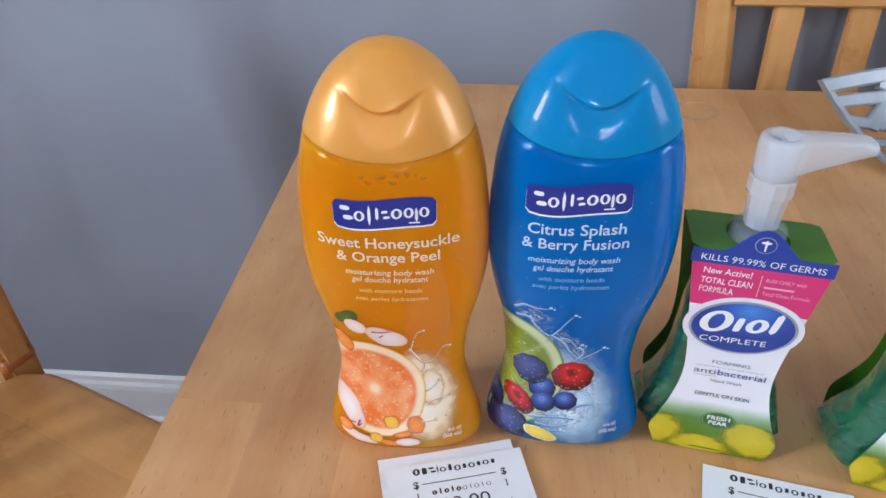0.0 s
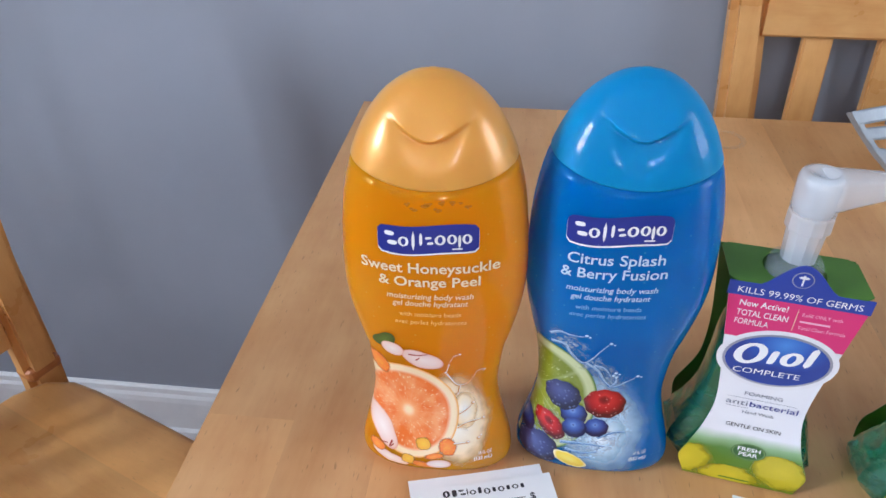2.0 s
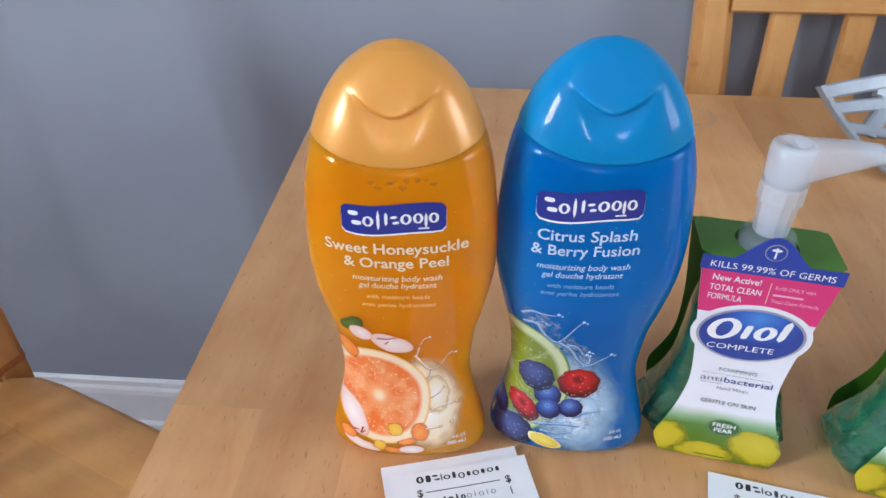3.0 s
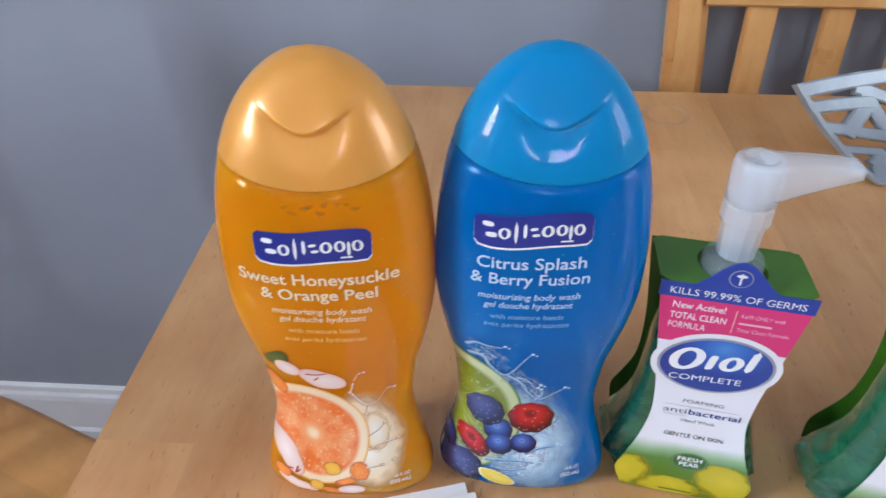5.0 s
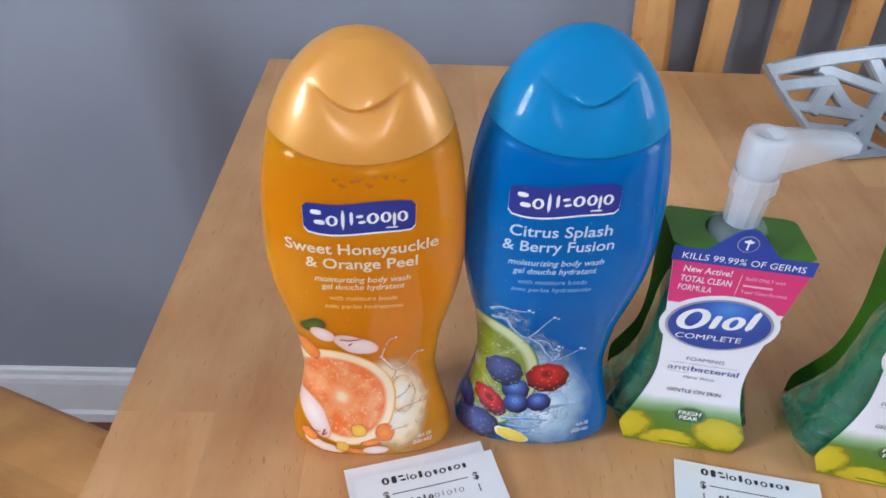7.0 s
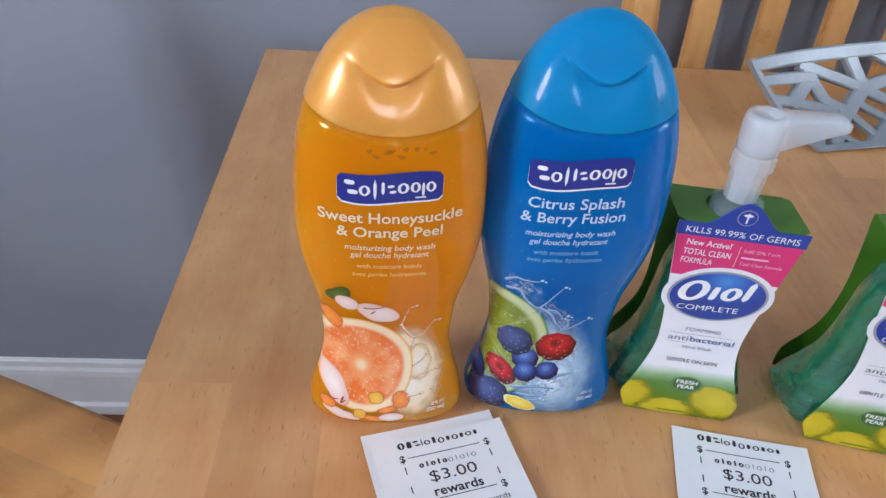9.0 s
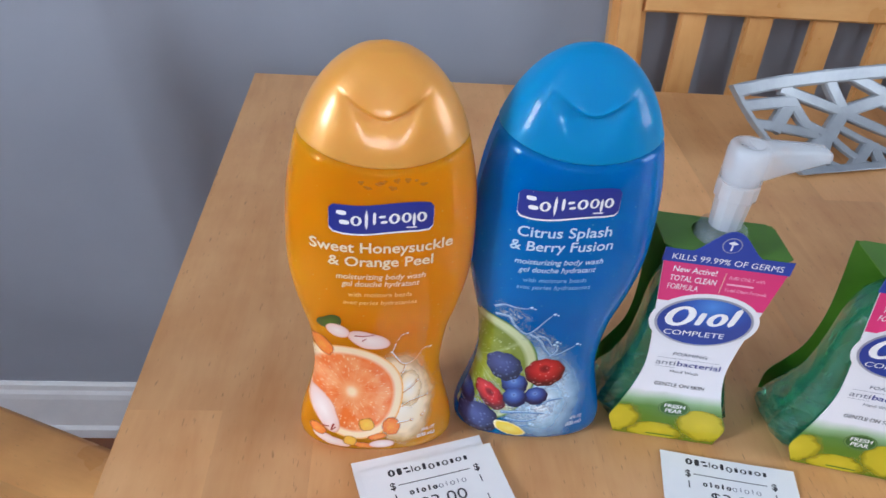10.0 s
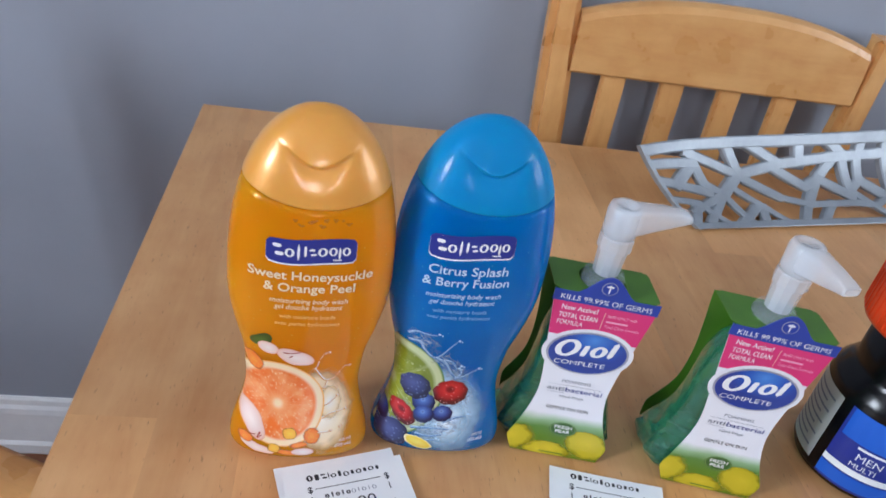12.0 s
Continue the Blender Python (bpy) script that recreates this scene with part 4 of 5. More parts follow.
O("orange_slice", -0.0130, 0.0462, ellipse(0.0265, 0.0322, 0.12, 0.010, 4), ORANGE_SLICE, 0.0002)
O("orange_segment", -0.0275, 0.0750, ellipse(0.0068, 0.0095, 0.5), SEGMENT, 0.00026)
O("leaf_print", -0.0232, 0.0940, ellipse(0.0068, 0.0046, 0.7, 0.10, 3), LEAF, 0.0003)
O("petal_print", -0.0196, 0.0890, ellipse(0.0058, 0.0046, -0.6, 0.06, 2), PETAL, 0.00036)
O("petal_print", -0.0048, 0.0838, ellipse(0.0108, 0.0058, -0.34, 0.05, 3), PETAL, 0.00036)
O("petal_print", -0.0275, 0.0304, ellipse(0.0064, 0.0136, 0.42, 0.06, 3), PETAL, 0.00036)
for x, z, r, mat in ((-0.0240, 0.0105, ellipse(0.0105, 0.0036, -0.30, 0.08, 3), PETAL), (-0.0310, 0.0170, ellipse(0.0060, 0.0050, -0.2), SEGMENT), (0.0078, 0.0238, ellipse(0.0066, 0.0080, 0.45, 0.1, 2), SEGMENT), (-0.0052, 0.0250, rounded(0.0052, 0.0056, 3, 0.2), YELLOW_BIT),
                     (-0.0140, 0.0125, rounded(0.0046, 0.0050, 3, -0.2), YELLOW_BIT), (-0.0065, 0.0092, ellipse(0.0085, 0.0034, -0.25, 0.1, 2), SEGMENT), (0.0005, 0.0165, ellipse(0.0070, 0.0030, 0.2, 0.1, 2), SEGMENT)):
    O("fruit_piece", x, z, r, mat, 0.0003 + 0.004 * (z % 0.05))
O("petal_print", 0.0030, 0.0108, ellipse(0.0068, 0.0034, 0.1), PETAL, 0.0006)
for p in (((-0.0115, 0.0872), (-0.0070, 0.0872), (-0.0020, 0.0885)), ((-0.0080, 0.0835), (-0.0060, 0.0855)), ((-0.0285, 0.0205), (-0.0250, 0.0210)), ((-0.0225, 0.0235), (-0.0240, 0.0190), (-0.0215, 0.0215))):
    part("stamen_print", ribbon(F, p, 0.0009, 0.0005, 0.0007), STAMEN, orange)
for p in (((0.0065, 0.0745), (0.0090, 0.0700), (0.0125, 0.0655), (0.0175, 0.0670), (0.0220, 0.0745), (0.0255, 0.0745)), ((0.0085, 0.0830), (0.0105, 0.0870), (0.0135, 0.0885)), ((0.0135, 0.0650), (0.0125, 0.0590)), ((0.0130, 0.0455), (0.0175, 0.0485), (0.0205, 0.0520)),
          ((0.0130, 0.0365), (0.0175, 0.0395), (0.0260, 0.0405)), ((0.0105, 0.0255), (0.0185, 0.0265)), ((0.0250, 0.0300), (0.0240, 0.0285)), ((0.0080, 0.0810), (0.0065, 0.0750))):
    part("splash_line", ribbon(F, p, 0.0007, 0.0003, 0.00045), DROP_WARM, orange)
    part("splash_line", ribbon(F, [(x + 0.0005, z + 0.0007) for x, z in p], 0.0007, 0.0003, 0.00042), WHITE_PRINT, orange)
    O("drop_print", p[-1][0], p[-1][1] + 0.0004, ellipse(0.0011, 0.0009, 0.4), DROP_WARM, 0.00047)
    O("drop_print", p[-1][0] + 0.0002, p[-1][1] + 0.0006, ellipse(0.0006, 0.0005, 0.4), WHITE_PRINT, 0.0005)

ox = -0.0046
brand_panel(blue, F, ox, 0.1612, 0.085)
for words, z, h, w, bold, lean in (("Citrus Splash", 0.1446, 0.0053, 0.0416, 0.012, 0.0), ("& Berry Fusion", 0.1370, 0.0053, 0.0458, 0.012, 0.0), ("moisturizing body wash", 0.1292, 0.0031, 0.0400, 0.009, 0.15),
                                   ("gel douche hydratant", 0.1245, 0.0031, 0.0352, 0.009, 0.15), ("with moisture beads", 0.1183, 0.0027, 0.0295, 0.002, 0.0), ("avec perles hydratantes", 0.1137, 0.0027, 0.0345, 0.002, 0.15)):
    say(blue, words, ox + 0.0004, z, h, w, ICE_PRINT if h > 0.003 else FAINT_COOL, bold, lean, 0.085)
say(blue, "18 FL OZ", 0.0246, 0.0192, 0.0021, 0.0065, WHITE_PRINT, 0.01, 0, 0.08)
say(blue, "(532 mL)", 0.0240, 0.0152, 0.0024, 0.0090, WHITE_PRINT, 0.02, 0, 0.08)
B = lambda n, x, z, r, mat, lift: part(n, disc(F, x, z, r, lift, 72, 8 if r(0) < 0.012 else 26), mat, blue, smooth=True)
B("splash_print", 0.001, 0.038, ellipse(0.0330, 0.0500, 0.25), COOL_GLOW, 0.0001)
B("splash_print", 0.004, 0.030, ellipse(0.0180, 0.0260, 0.0), COOL_GLOW, 0.00014)
B("lime_slice", -0.0340, 0.0520, ellipse(0.0325, 0.0372, 0.1, 0.012, 3), LIME_SLICE, 0.0002)
for p in (((-0.0290, 0.0950), (-0.0245, 0.0985), (-0.0190, 0.0980), (-0.0130, 0.0985)), ((-0.0280, 0.0900), (-0.0215, 0.0905), (-0.0180, 0.0850), (-0.0120, 0.0800), (-0.0080, 0.0830), (-0.0040, 0.0900), (-0.0010, 0.0950)), ((-0.0100, 0.0800), (-0.0040, 0.0760), (0.0000, 0.0690), (0.0050, 0.0650), (0.0110, 0.0690), (0.0150, 0.0720)),
          ((-0.0060, 0.0790), (-0.0010, 0.0780), (0.0030, 0.0720)), ((0.0030, 0.0640), (0.0060, 0.0690), (0.0040, 0.0740)), ((0.0010, 0.0300), (0.0080, 0.0340), (0.0150, 0.0350)), ((-0.0180, 0.0235), (-0.0060, 0.0250), (0.0060, 0.0245)), ((-0.0150, 0.0195), (-0.0060, 0.0185), (0.0020, 0.0205)), ((-0.0080, 0.0150), (-0.0020, 0.0155))):
    part("splash_line", ribbon(F, p, 0.0022, 0.0007, 0.00034), DROP_COOL, blue)
    part("splash_line", ribbon(F, [(x + 0.0002, z + 0.0003) for x, z in p], 0.0013, 0.0004, 0.00040), ICE_PRINT, blue)
    part("splash_line", ribbon(F, [(x + 0.0003, z + 0.0002) for x, z in p], 0.0004, 0.0002, 0.00046), DROP_COOL, blue)
    B("drop_print", p[-1][0] + 0.0012, p[-1][1] + 0.0014, ellipse(0.0009, 0.0008, 0.4), ICE_PRINT, 0.0004)
    B("drop_print", p[-1][0] + 0.0030, p[-1][1] + 0.0006, ellipse(0.0006, 0.0005, 0.4), ICE_PRINT, 0.0004)
for x, z, a, b, t in ((0.0060, 0.0480, 0.0150, 0.0125, 0.2), (-0.0150, 0.0330, 0.0190, 0.0100, -0.3), (-0.0280, 0.0220, 0.0110, 0.0120, 0.0), (-0.020, 0.0930, 0.0130, 0.0085, -0.5), (-0.006, 0.0790, 0.0150, 0.0080, -0.5), (0.003, 0.0680, 0.0125, 0.0080, -0.6), (-0.002, 0.0235, 0.0220, 0.0090, 0.1), (0.0085, 0.0310, 0.0085, 0.0050, 0.3), (-0.0340, 0.0230, 0.0080, 0.0110, 0.3)):
    B("splash_print", x, z, ellipse(a, b, t, 0.18, 5), SPLASH, 0.00028)
for n, x, z, a, b, t, mat in (("blueberry", -0.0365, 0.0300, 0.0042, 0.0080, 0.2, BLUEBERRY), ("lemon_piece", -0.0118, 0.0118, 0.0098, 0.0046, -0.42, LEMON), ("raspberry", 0.0024, 0.0530, 0.0106, 0.0096, 0.08, RASPBERRY), ("blueberry", -0.0125, 0.0433, 0.0070, 0.0072, 0, BLUEBERRY), ("blackberry", -0.0189, 0.0540, 0.0090, 0.0096, 0.5, BLACKBERRY),
                              ("raspberry", -0.0240, 0.0325, 0.0062, 0.0098, 0.75, RASPBERRY), ("blueberry", -0.0114, 0.0345, 0.0064, 0.0064, 0, BLUEBERRY), ("blueberry", -0.0002, 0.0365, 0.0064, 0.0060, 0.1, BLUEBERRY), ("blackberry", -0.0290, 0.0150, 0.0108, 0.0108, 0.5, BLACKBERRY)):
    B(n + "_print", x, z, ellipse(a, b, t, 0.03, 9), mat, 0.0004 + 0.00001 * (z * 1000 % 7))


# ---- prints on the dispensers ----
def sleeve_print(root):
    wide = lambda u, h, lift: card(u * curve_at(FRONT_W, h) * 0.999, h, lift)
    # raised tab over the top edge
    tab = lambda x: 0.1342 + 0.0138 * max(0.0, math.cos(min(1, abs(x + 0.001) / 0.0165) * 1.5708)) ** 1.5
    rings = []
    for i in range(41):
        x = -0.0304 + 0.0608 * i / 40
        top = tab(x)
        yy = lambda h: -curve_at(FRONT_D, h)
        zs = (0.1262, 0.130, 0.134, top)
        rings.append([(x, yy(z) - 0.0003, z) for z in zs] + [(x, yy(z) + 0.0004, z) for z in zs[::-1]])
    part("header_band", loft(rings), ROYAL, root, "royal blue printed band with a raised tab")
    part("print_band", patch(wide, -1, 1, 0.1005, 0.1262, 0.00018, 16, 10), MAGENTA, root)
    part("oval_border", disc(card, 0.0, 0.0892, ellipse(0.0274, 0.0194, 0.10), 0.0004, 56, 6), CARD_WHITE, root)
    part("oval_ring", disc(card, 0.0, 0.0892, ellipse(0.0246, 0.0170, 0.10), 0.0006, 56, 6), SILVER_PRINT, root)
    part("oval_print", disc(card, 0.0, 0.0892, ellipse(0.0233, 0.0158, 0.10), 0.0008, 56, 8), OVAL_BLUE, root)
    # the brand word as plain slanted white shapes
    slant = lambda x, z, lift=0.0: card(x + 0.20 * (z - 0.092), z + 0.10 * x, lift)
    word_shapes(root, slant, -0.0198, 0.0870, (("ring", 0.0145, -0.0012, 0.0132, 0.0038), ("bar", 0.0054, 0.0, 0.0092, 0.0034), ("ring", 0.0098, -0.0002, 0.0092, 0.0032), ("bar", 0.0044, -0.0002, 0.0134, 0.0034)), WHITE_PRINT, 0.0010)
    L = lambda words, x, z, h, w, mat, bold=0.0, align="CENTER", slope=0.0, lift=0.0004: lettering("lettering", words, card, x, z, h, mat, root, lift, w, 0.0, bold, align, slope)
    L("COMPLETE", -0.003, 0.0792, 0.0035, 0.0305, WHITE_PRINT, 0.0, slope=0.05, lift=0.0012)
    L("KILLS 99.99% OF GERMS", 0.0, 0.1282, 0.0036, 0.0525, WHITE_PRINT, 0.0, lift=0.0006)
    part("emblem", disc(card, -0.001, 0.1402, ellipse(0.0046, 0.0046), 0.0005, 28, 2), SILVER_PRINT, root)
    part("emblem", disc(card, -0.001, 0.1402, ellipse(0.0041, 0.0041), 0.0007, 28, 2), ROYAL, root)
    part("emblem", patch(card, -0.0014, -0.0006, 0.1372, 0.1432, 0.0009, 1, 2), WHITE_PRINT, root)
    part("emblem", disc(card, -0.001, 0.1418, ellipse(0.0024, 0.0008), 0.0009, 16, 1), WHITE_PRINT, root)
    L("New Active!", -0.0240, 0.1205, 0.0036, 0.0210, WHITE_PRINT, 0.010, "LEFT")
    L("TOTAL CLEAN", -0.0240, 0.1145, 0.0036, 0.0225, WHITE_PRINT, 0.010, "LEFT")
    L("FORMULA", -0.0240, 0.1090, 0.0036, 0.0150, WHITE_PRINT, 0.0, "LEFT")
    part("divider", patch(card, 0.0014, 0.0017, 0.1100, 0.1230, 0.0004, 1, 3), SOFT_WHITE, root)
    L("Refill ONLY with", 0.0035, 0.1195, 0.0022, 0.0170, PALE_PINK, 0.0, "LEFT")
    part("print_bar", patch(card, 0.0035, 0.0165, 0.1157, 0.1168, 0.0004, 4, 1), PALE_PINK, root)
    L("Total Clean Formula", 0.0035, 0.1115, 0.0022, 0.0205, PALE_PINK, 0.0, "LEFT")
    L("FOAMING", 0.0, 0.0630, 0.0024, 0.0180, PALE_INK)
    part("rule", patch(card, -0.0165, 0.0165, 0.0606, 0.0608, 0.0004, 6, 1), PALE_INK, root)
    L("anti", -0.0168, 0.0556, 0.0036, 0.0105, PALE_INK, 0.0, "LEFT")
    L("bacterial", -0.0055, 0.0556, 0.0036, 0.0230, NAVY, 0.004, "LEFT")
    part("rule", patch(card, -0.0165, -0.0055, 0.0540, 0.0542, 0.0004, 4, 1), PALE_INK, root)
    L("Hand Wash", 0.0, 0.0502, 0.0022, 0.0150, PALE_INK)
    L("GENTLE ON SKIN", 0.0, 0.0398, 0.0026, 0.0270, INK)
    def foot(x, h, lift=0.0):
        w = 0.996 * curve_at(FRONT_W, max(0.0008, h))
        return card(max(-w, min(w, x)), max(0.0008, h), lift)

    for x, z, a, b, t in ((-0.0270, 0.0070, 0.0220, 0.0150, 0.30), (0.0250, 0.0080, 0.0220, 0.0150, -0.35), (-0.0010, 0.0020, 0.0240, 0.0100, 0.05)):
        part("pear_print", disc(foot, x, z, ellipse(a, b, t, 0.05, 3), 0.0002 + 0.005 * (z - 0.006), 40, 10), PEAR_GREEN, root)
    part("badge", disc(card, 0.0015, 0.0235, ellipse(0.0088, 0.0058), 0.0004, 40, 6), BADGE, root)
    L("FRESH", 0.0015, 0.0242, 0.0026, 0.0115, WHITE_PRINT, 0.02, lift=0.0006)
    L("PEAR", 0.0015, 0.0206, 0.0026, 0.0095, WHITE_PRINT, 0.02, lift=0.0006)
    part("print_bar", patch(card, -0.010, 0.006, 0.0026, 0.0034, 0.0004, 6, 1), CARD_GREEN, root)


sleeve_print(f1)
sleeve_print(f2)


# ---- label of the vitamin bottle ----
def drum(a, z, lift):
    """Wraps degrees and height on the bottle."""
    return Vector(((0.043 + lift) * math.cos(radians(a)), (0.043 + lift) * math.sin(radians(a)), z))


back = part("back_label", patch(drum, 138, 190, 0.010, 0.066, 0.0002, 10, 2), GREY_LABEL, vit, "grey label with small print")
for k in range(9):
    part("fine_print", patch(drum, 144, 184 - 8 * (k % 2), 0.016 + 0.0052 * k, 0.0178 + 0.0052 * k, 0.0004, 6, 1), PALE_INK, back)
front = part("label", patch(drum, 200, 305, 0.006, 0.067, 0.0002, 24, 2), NAVY, vit, "blue printed label")
part("label_panel", patch(drum, 203, 305, 0.045, 0.067, 0.0004, 24, 2), VIT_BLUE, front)
part("label_panel", patch(drum, 200, 305, 0.008, 0.018, 0.0004, 24, 2), VIT_BLUE, front)
part("label_stripe", patch(drum, 200, 305, 0.0195, 0.0245, 0.0006, 24, 1), WHITE_PRINT, front)
part("brand_bar", patch(drum, 220, 262, 0.0415, 0.0435, 0.0006, 10, 1), WHITE_PRINT, front)
arc = lambda x, z, lift: drum(x * 1330, z, lift)
lettering("lettering", "MEN", arc, 222 / 1330, 0.0330, 0.0058, WHITE_PRINT, front, 0.0008, bold=0.0, align="LEFT")
lettering("lettering", "MULTI", arc, 220 / 1330, 0.0266, 0.0042, WHITE_PRINT, front, 0.0008, bold=0.0, align="LEFT")


# ---- coupons, phone, bowl ----
COUPON_W = 0.0742


def paper(x, y, lift=0.0, base=0.0):
    """A gently curling sheet."""
    z = base + 0.0009 + 0.0022 * (x / COUPON_W - 0.45) ** 2 + 0.0010 * math.sin(38 * y + 0.7) ** 2
    return Vector((x, y, z + lift))


def coupon(m, label, offsets):
    root = thing("paper_coupon", m, label, "coupon", "paper coupons")
    for k, (ox, oy) in enumerate(offsets):
        base = 0.0011 * k
        bm = bmesh.new()
        layers = []
        for lift in (0.0, -0.00025):
            layers.append([[bm.verts.new(paper(COUPON_W * i / 10, -0.13 * j / 18, lift, base) + Vector((ox, oy, 0))) for i in range(11)] for j in range(19)])
        for g, flip in zip(layers, (1, -1)):
            for j in range(18):
                for i in range(10):
                    bm.faces.new((g[j][i], g[j + 1][i], g[j + 1][i + 1], g[j][i + 1])[::flip])
        edge = [(0, i) for i in range(11)] + [(j, 10) for j in range(1, 19)] + [(18, i) for i in range(9, -1, -1)] + [(j, 0) for j in range(17, 0, -1)]
        for a, b in zip(edge, edge[1:] + edge[:1]):
            bm.faces.new((layers[0][a[0]][a[1]], layers[0][b[0]][b[1]], layers[1][b[0]][b[1]], layers[1][a[0]][a[1]]))
        top = part("sheet", bm, PAPER, root)
    root_, root = root, top
    ox, oy = offsets[-1]
    base = 0.0011 * (len(offsets) - 1)
    fn = lambda x, y, lift: paper(x, y, lift, base) + Vector((ox, oy, 0))
    # shop mark as plain bars, then the readable lines
    shop = [("ring", 0.0040, 0, 0.0042, 0.0014), ("bar", 0.0036, 0, 0.0042, 0.0026), ("pair", 0.0036, 0, 0.0042, 0.0014), ("bar", 0.0010, -0.0004, 0.0046, 0.0007)]
    shop += [("ring", 0.0036, -0.0004 * (k % 3), 0.0028, 0.0009) if k % 2 == 0 else ("bar", 0.0030, 0, 0.0040 if k == 1 else 0.0028, 0.0018) for k in range(8)]
    word_shapes(root, fn, 0.0138, -0.0070, shop, INK, 0.0001)
    for y, xa, xb in ((-0.0132, 0.0175, 0.0575), (-0.0405, 0.0185, 0.0575)):
        part("rule", patch(fn, xa, xb, y, y + 0.0005, 0.0001, 12, 1), INK, root)
        for x in (0.0145, 0.0615):
            lettering("print", "$", fn, x, y - 0.0018, 0.0042, INK, root, 0.0001, bold=0.02)
    for x in (0.0145, 0.0615):
        for y in (-0.0225, -0.0345):
            part("tick", patch(fn, x - 0.0003, x + 0.0003, y, y + 0.0045, 0.0001, 1, 3), INK, root)
    for k, ink, stroke in ((0, INK, 0.0010), (1, PALE_INK, 0.0005)):
        word_shapes(root, fn, 0.0220 + 0.0160 * k, -0.0203, [("ring" if i % 2 == 0 else "bar", 0.0026, 0, 0.0036 if i in (1, 3) else 0.0027, stroke) for i in range(5)], ink, 0.0001)
    lettering("print", "$3.00", fn, 0.0382, -0.0298, 0.0066, INK, root, 0.0001, width=0.0255)
    lettering("print", "rewards", fn, 0.0382, -0.0385, 0.0054, INK, root, 0.0001, width=0.0262, bold=0.02)
    lettering("print", "$3.00", fn, 0.022, -0.0490, 0.0032, INK, root, 0.0001, width=0.0105)
    for i in range(9):
        part("fine_print", patch(fn, 0.0285 + 0.0017 * i, 0.0297 + 0.0017 * i, -0.0490, -0.0465, 0.0001, 1, 1), INK, root)
    lettering("print", "Rewards", fn, 0.0535, -0.0490, 0.0032, INK, root, 0.0001, width=0.0165)
    for k in range(9):
        part("fine_print", patch(fn, 0.010, 0.064 - 0.007 * (k % 3), -0.058 - 0.0065 * k, -0.0557 - 0.0065 * k, 0.0001, 12, 1), PALE_INK, root)
    return root_


coupon(pose(0.1285, 0.003, TOP, 0, 0, 15.7), "white printed paper coupons in a small stack on the table", ((0, 0), (0.0035, -0.0075)))
coupon(pose(0.3032, 0.0142, TOP, 0, 0, -11.6), "white printed paper coupon lying on the table", ((0, 0),))

phone = thing("phone", pose(0.4225, -0.0290, TOP, 0, 0, -2), "black-framed phone with a pale screen lying on the table", "phone")
part("case", box(0, 0.15, -0.075, 0, 0.0, 0.009, 0.003, 2), BLACK, phone)
part("screen", box(0.007, 0.143, -0.068, -0.007, 0.0088, 0.0094, 0.0002), SCREEN, phone, "pale glossy screen")


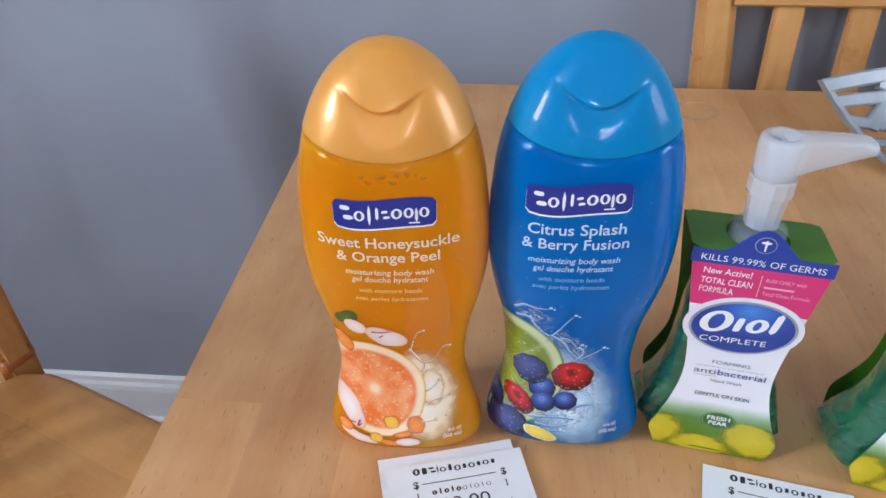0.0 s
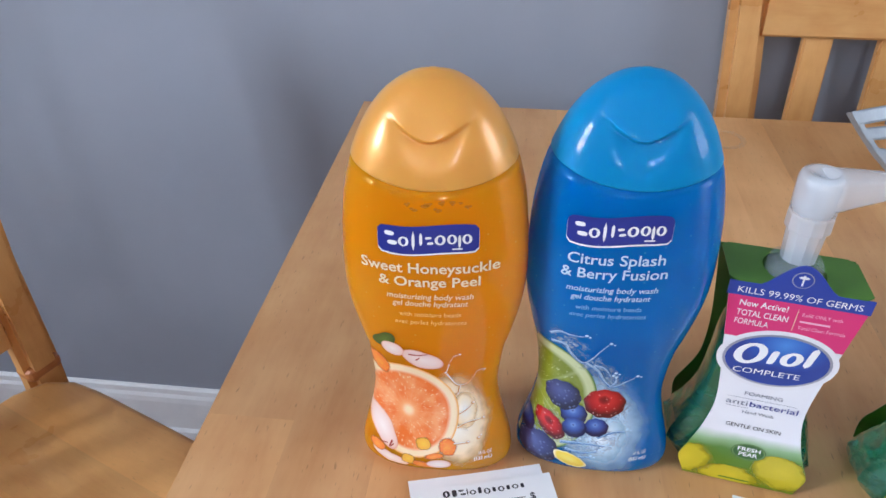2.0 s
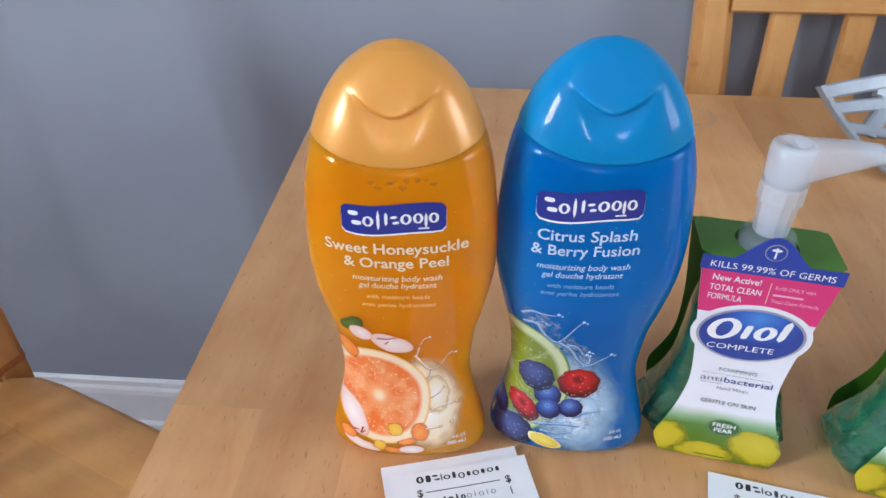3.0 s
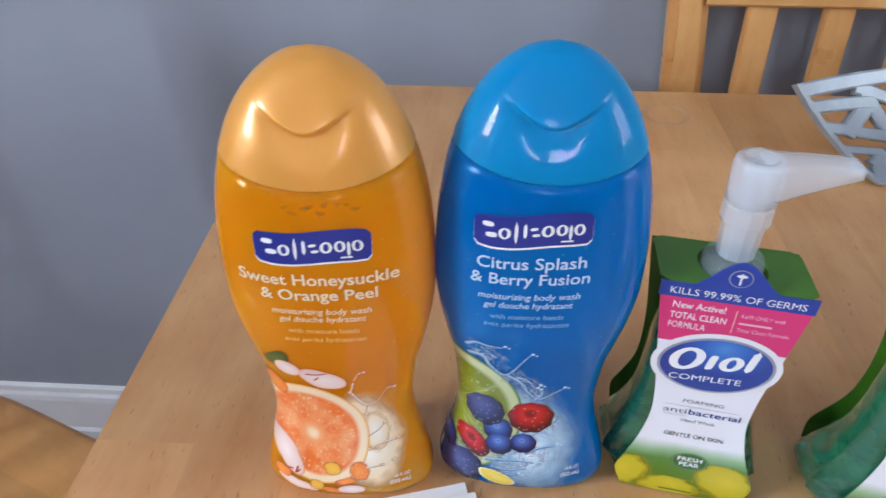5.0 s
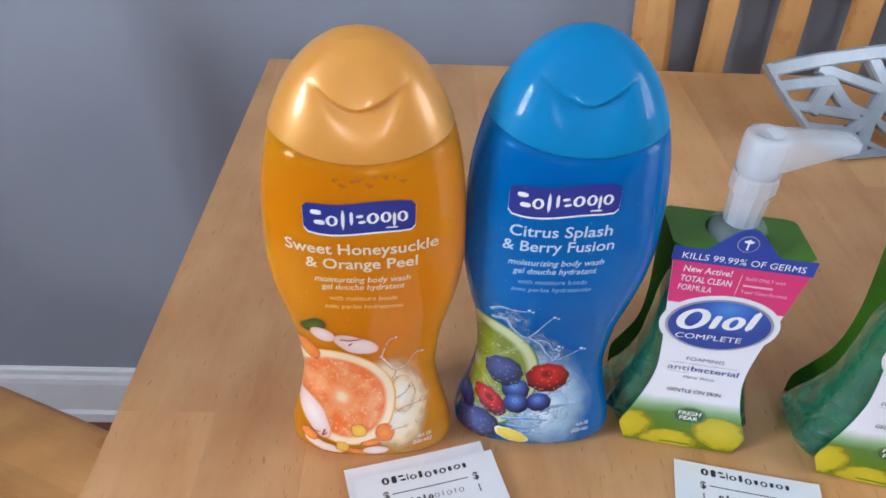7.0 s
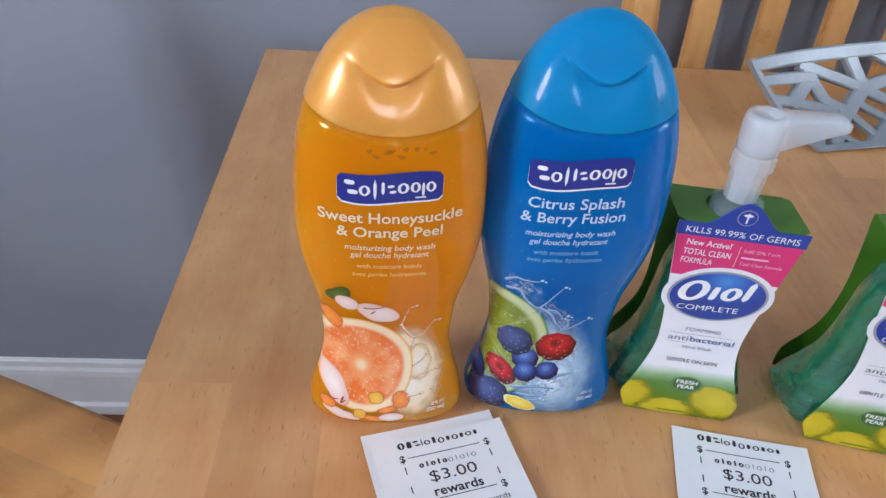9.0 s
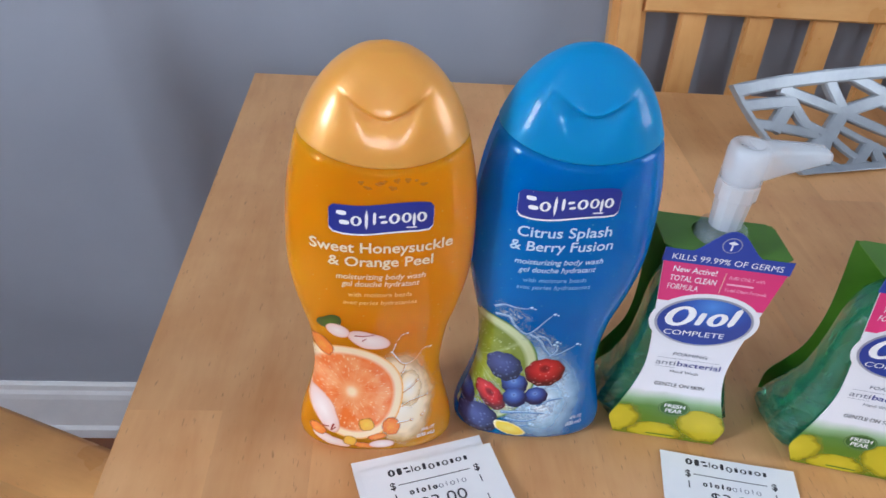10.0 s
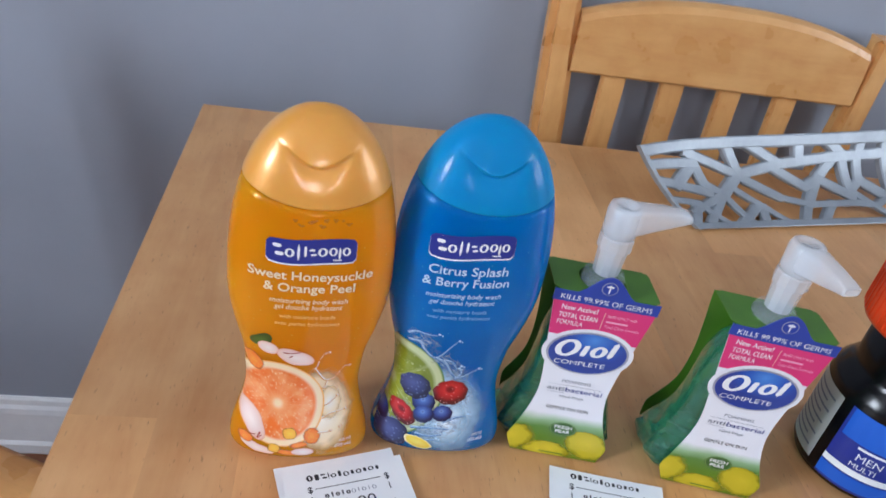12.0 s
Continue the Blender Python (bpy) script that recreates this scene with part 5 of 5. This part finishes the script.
def bowl():
    root = thing("decorative_bowl", pose(0.531, 0.329, TOP, 0, 0, 12), "silver openwork metal bowl with a lattice of crossing struts", "bowl")
    L, H, D = 0.44, 0.064, 0.085

    def skin(u, v, lift=0.0):
        """u along the bowl, v from the near foot to the far rim."""
        flare = 0.062 * v ** 1.2
        x = (-flare) + (L + 2 * flare) * u
        sag = 0.018 * (1 - u) ** 3
        a = v * 1.15
        y = D * math.sin(a) / math.sin(1.15) * (1 - 0.3 * (2 * u - 1) ** 4)
        z = 0.004 + H * (1 - math.cos(a)) / (1 - math.cos(1.15)) * (0.75 + 0.72 * u) + sag * v
        return Vector((x, y - lift, z + lift * 0.6))

    def strut(name, p, q, width, lift):
        n = 48 if "rim" in name else 12
        du, dv = (q[0] - p[0]) * L, (q[1] - p[1]) * 0.12
        k = math.hypot(du, dv)
        nu, nv = -dv / k * width / 2 / L, du / k * width / 2 / 0.12
        rings = []
        for i in range(n + 1):
            t = i / n
            u, v = p[0] + (q[0] - p[0]) * t, p[1] + (q[1] - p[1]) * t
            c = lambda z: min(1.0, max(0.0, z))
            a, b = (c(u - nu), c(v - nv)), (c(u + nu), c(v + nv))
            mid = lambda f: tuple(s + (e - s) * f for s, e in zip(a, b))
            rings.append([skin(*a, lift - 0.0011), skin(*mid(0.14), lift), skin(*mid(0.86), lift), skin(*b, lift - 0.0011), skin(*b, lift - 0.0062), skin(*a, lift - 0.0062)])
        part(name, loft(rings), SILVER, root)

    strut("rim", (0, 0.95), (1, 0.95), 0.0155, 0.0008)
    strut("foot_rim", (0, 0.05), (1, 0.05), 0.013, 0.0008)
    strut("end_rim", (0.006, 0), (0.006, 1), 0.006, 0.0006)
    strut("end_rim", (0.994, 0), (0.994, 1), 0.006, 0.0006)
    # struts that meet and cross: a chain of (along, up) each
    near_end = [((0.115, 0.98), (0.118, 0.77), (0.122, 0.56), (0.16, 0.43), (0.185, 0.05)), ((0.11, 0.88), (0.22, 0.64)), ((0.215, 0.98), (0.228, 0.64), (0.16, 0.44), (0.04, 0.26)),
                ((0.19, 0.52), (0.258, 0.25), (0.295, 0.05)), ((0.0, 0.81), (0.118, 0.77)), ((0.0, 0.65), (0.125, 0.46)), ((0.118, 0.77), (0.04, 0.56)), ((0.16, 0.44), (0.06, 0.1)),
                ((0.245, 0.32), (0.145, 0.06)), ((0.0, 0.44), (0.07, 0.36), (0.11, 0.06)), ((0.07, 0.36), (0.02, 0.12)), ((0.25, 0.3), (0.22, 0.05))]
    middle = [((0.25, 0.98), (0.345, 0.73)), ((0.228, 0.64), (0.345, 0.73), (0.482, 0.78), (0.64, 0.8)), ((0.405, 0.98), (0.4, 0.74)),
              ((0.465, 0.98), (0.52, 0.8), (0.535, 0.46), (0.61, 0.24), (0.66, 0.05)), ((0.505, 0.8), (0.45, 0.6), (0.4, 0.34), (0.34, 0.05)),
              ((0.32, 0.71), (0.402, 0.5), (0.45, 0.58)), ((0.225, 0.62), (0.315, 0.39), (0.395, 0.3), (0.54, 0.31), (0.6, 0.28)), ((0.45, 0.57), (0.542, 0.38)),
              ((0.535, 0.44), (0.57, 0.56)), ((0.4, 0.05), (0.47, 0.31))]
    far_end = [((0.575, 0.98), (0.562, 0.76)), ((0.562, 0.79), (0.566, 0.56), (0.65, 0.38), (0.74, 0.46)), ((0.64, 0.98), (0.64, 0.8), (0.67, 0.4), (0.6, 0.26)),
               ((0.64, 0.8), (0.74, 0.46), (0.78, 0.05)), ((0.73, 0.98), (0.78, 0.7), (0.74, 0.46)), ((0.78, 0.7), (0.9, 0.78), (1.0, 0.7)),
               ((0.86, 0.98), (0.9, 0.78), (0.86, 0.4), (0.9, 0.05)), ((0.74, 0.3), (0.86, 0.4), (1.0, 0.35)), ((0.94, 0.98), (0.95, 0.74))]
    for i, chain in enumerate(near_end + middle + far_end):
        for p, q in zip(chain, chain[1:]):
            du, dv = (q[0] - p[0]), (q[1] - p[1])
            k = 0.003 / math.hypot(du * L, dv * 0.12)
            strut("strut", (p[0] - du * k, p[1] - dv * k), (q[0] + du * k, q[1] + dv * k), 0.0128 if p[1] + q[1] > 0.9 else 0.0098, 0.0001 * (i % 5))
    return root


bowl()
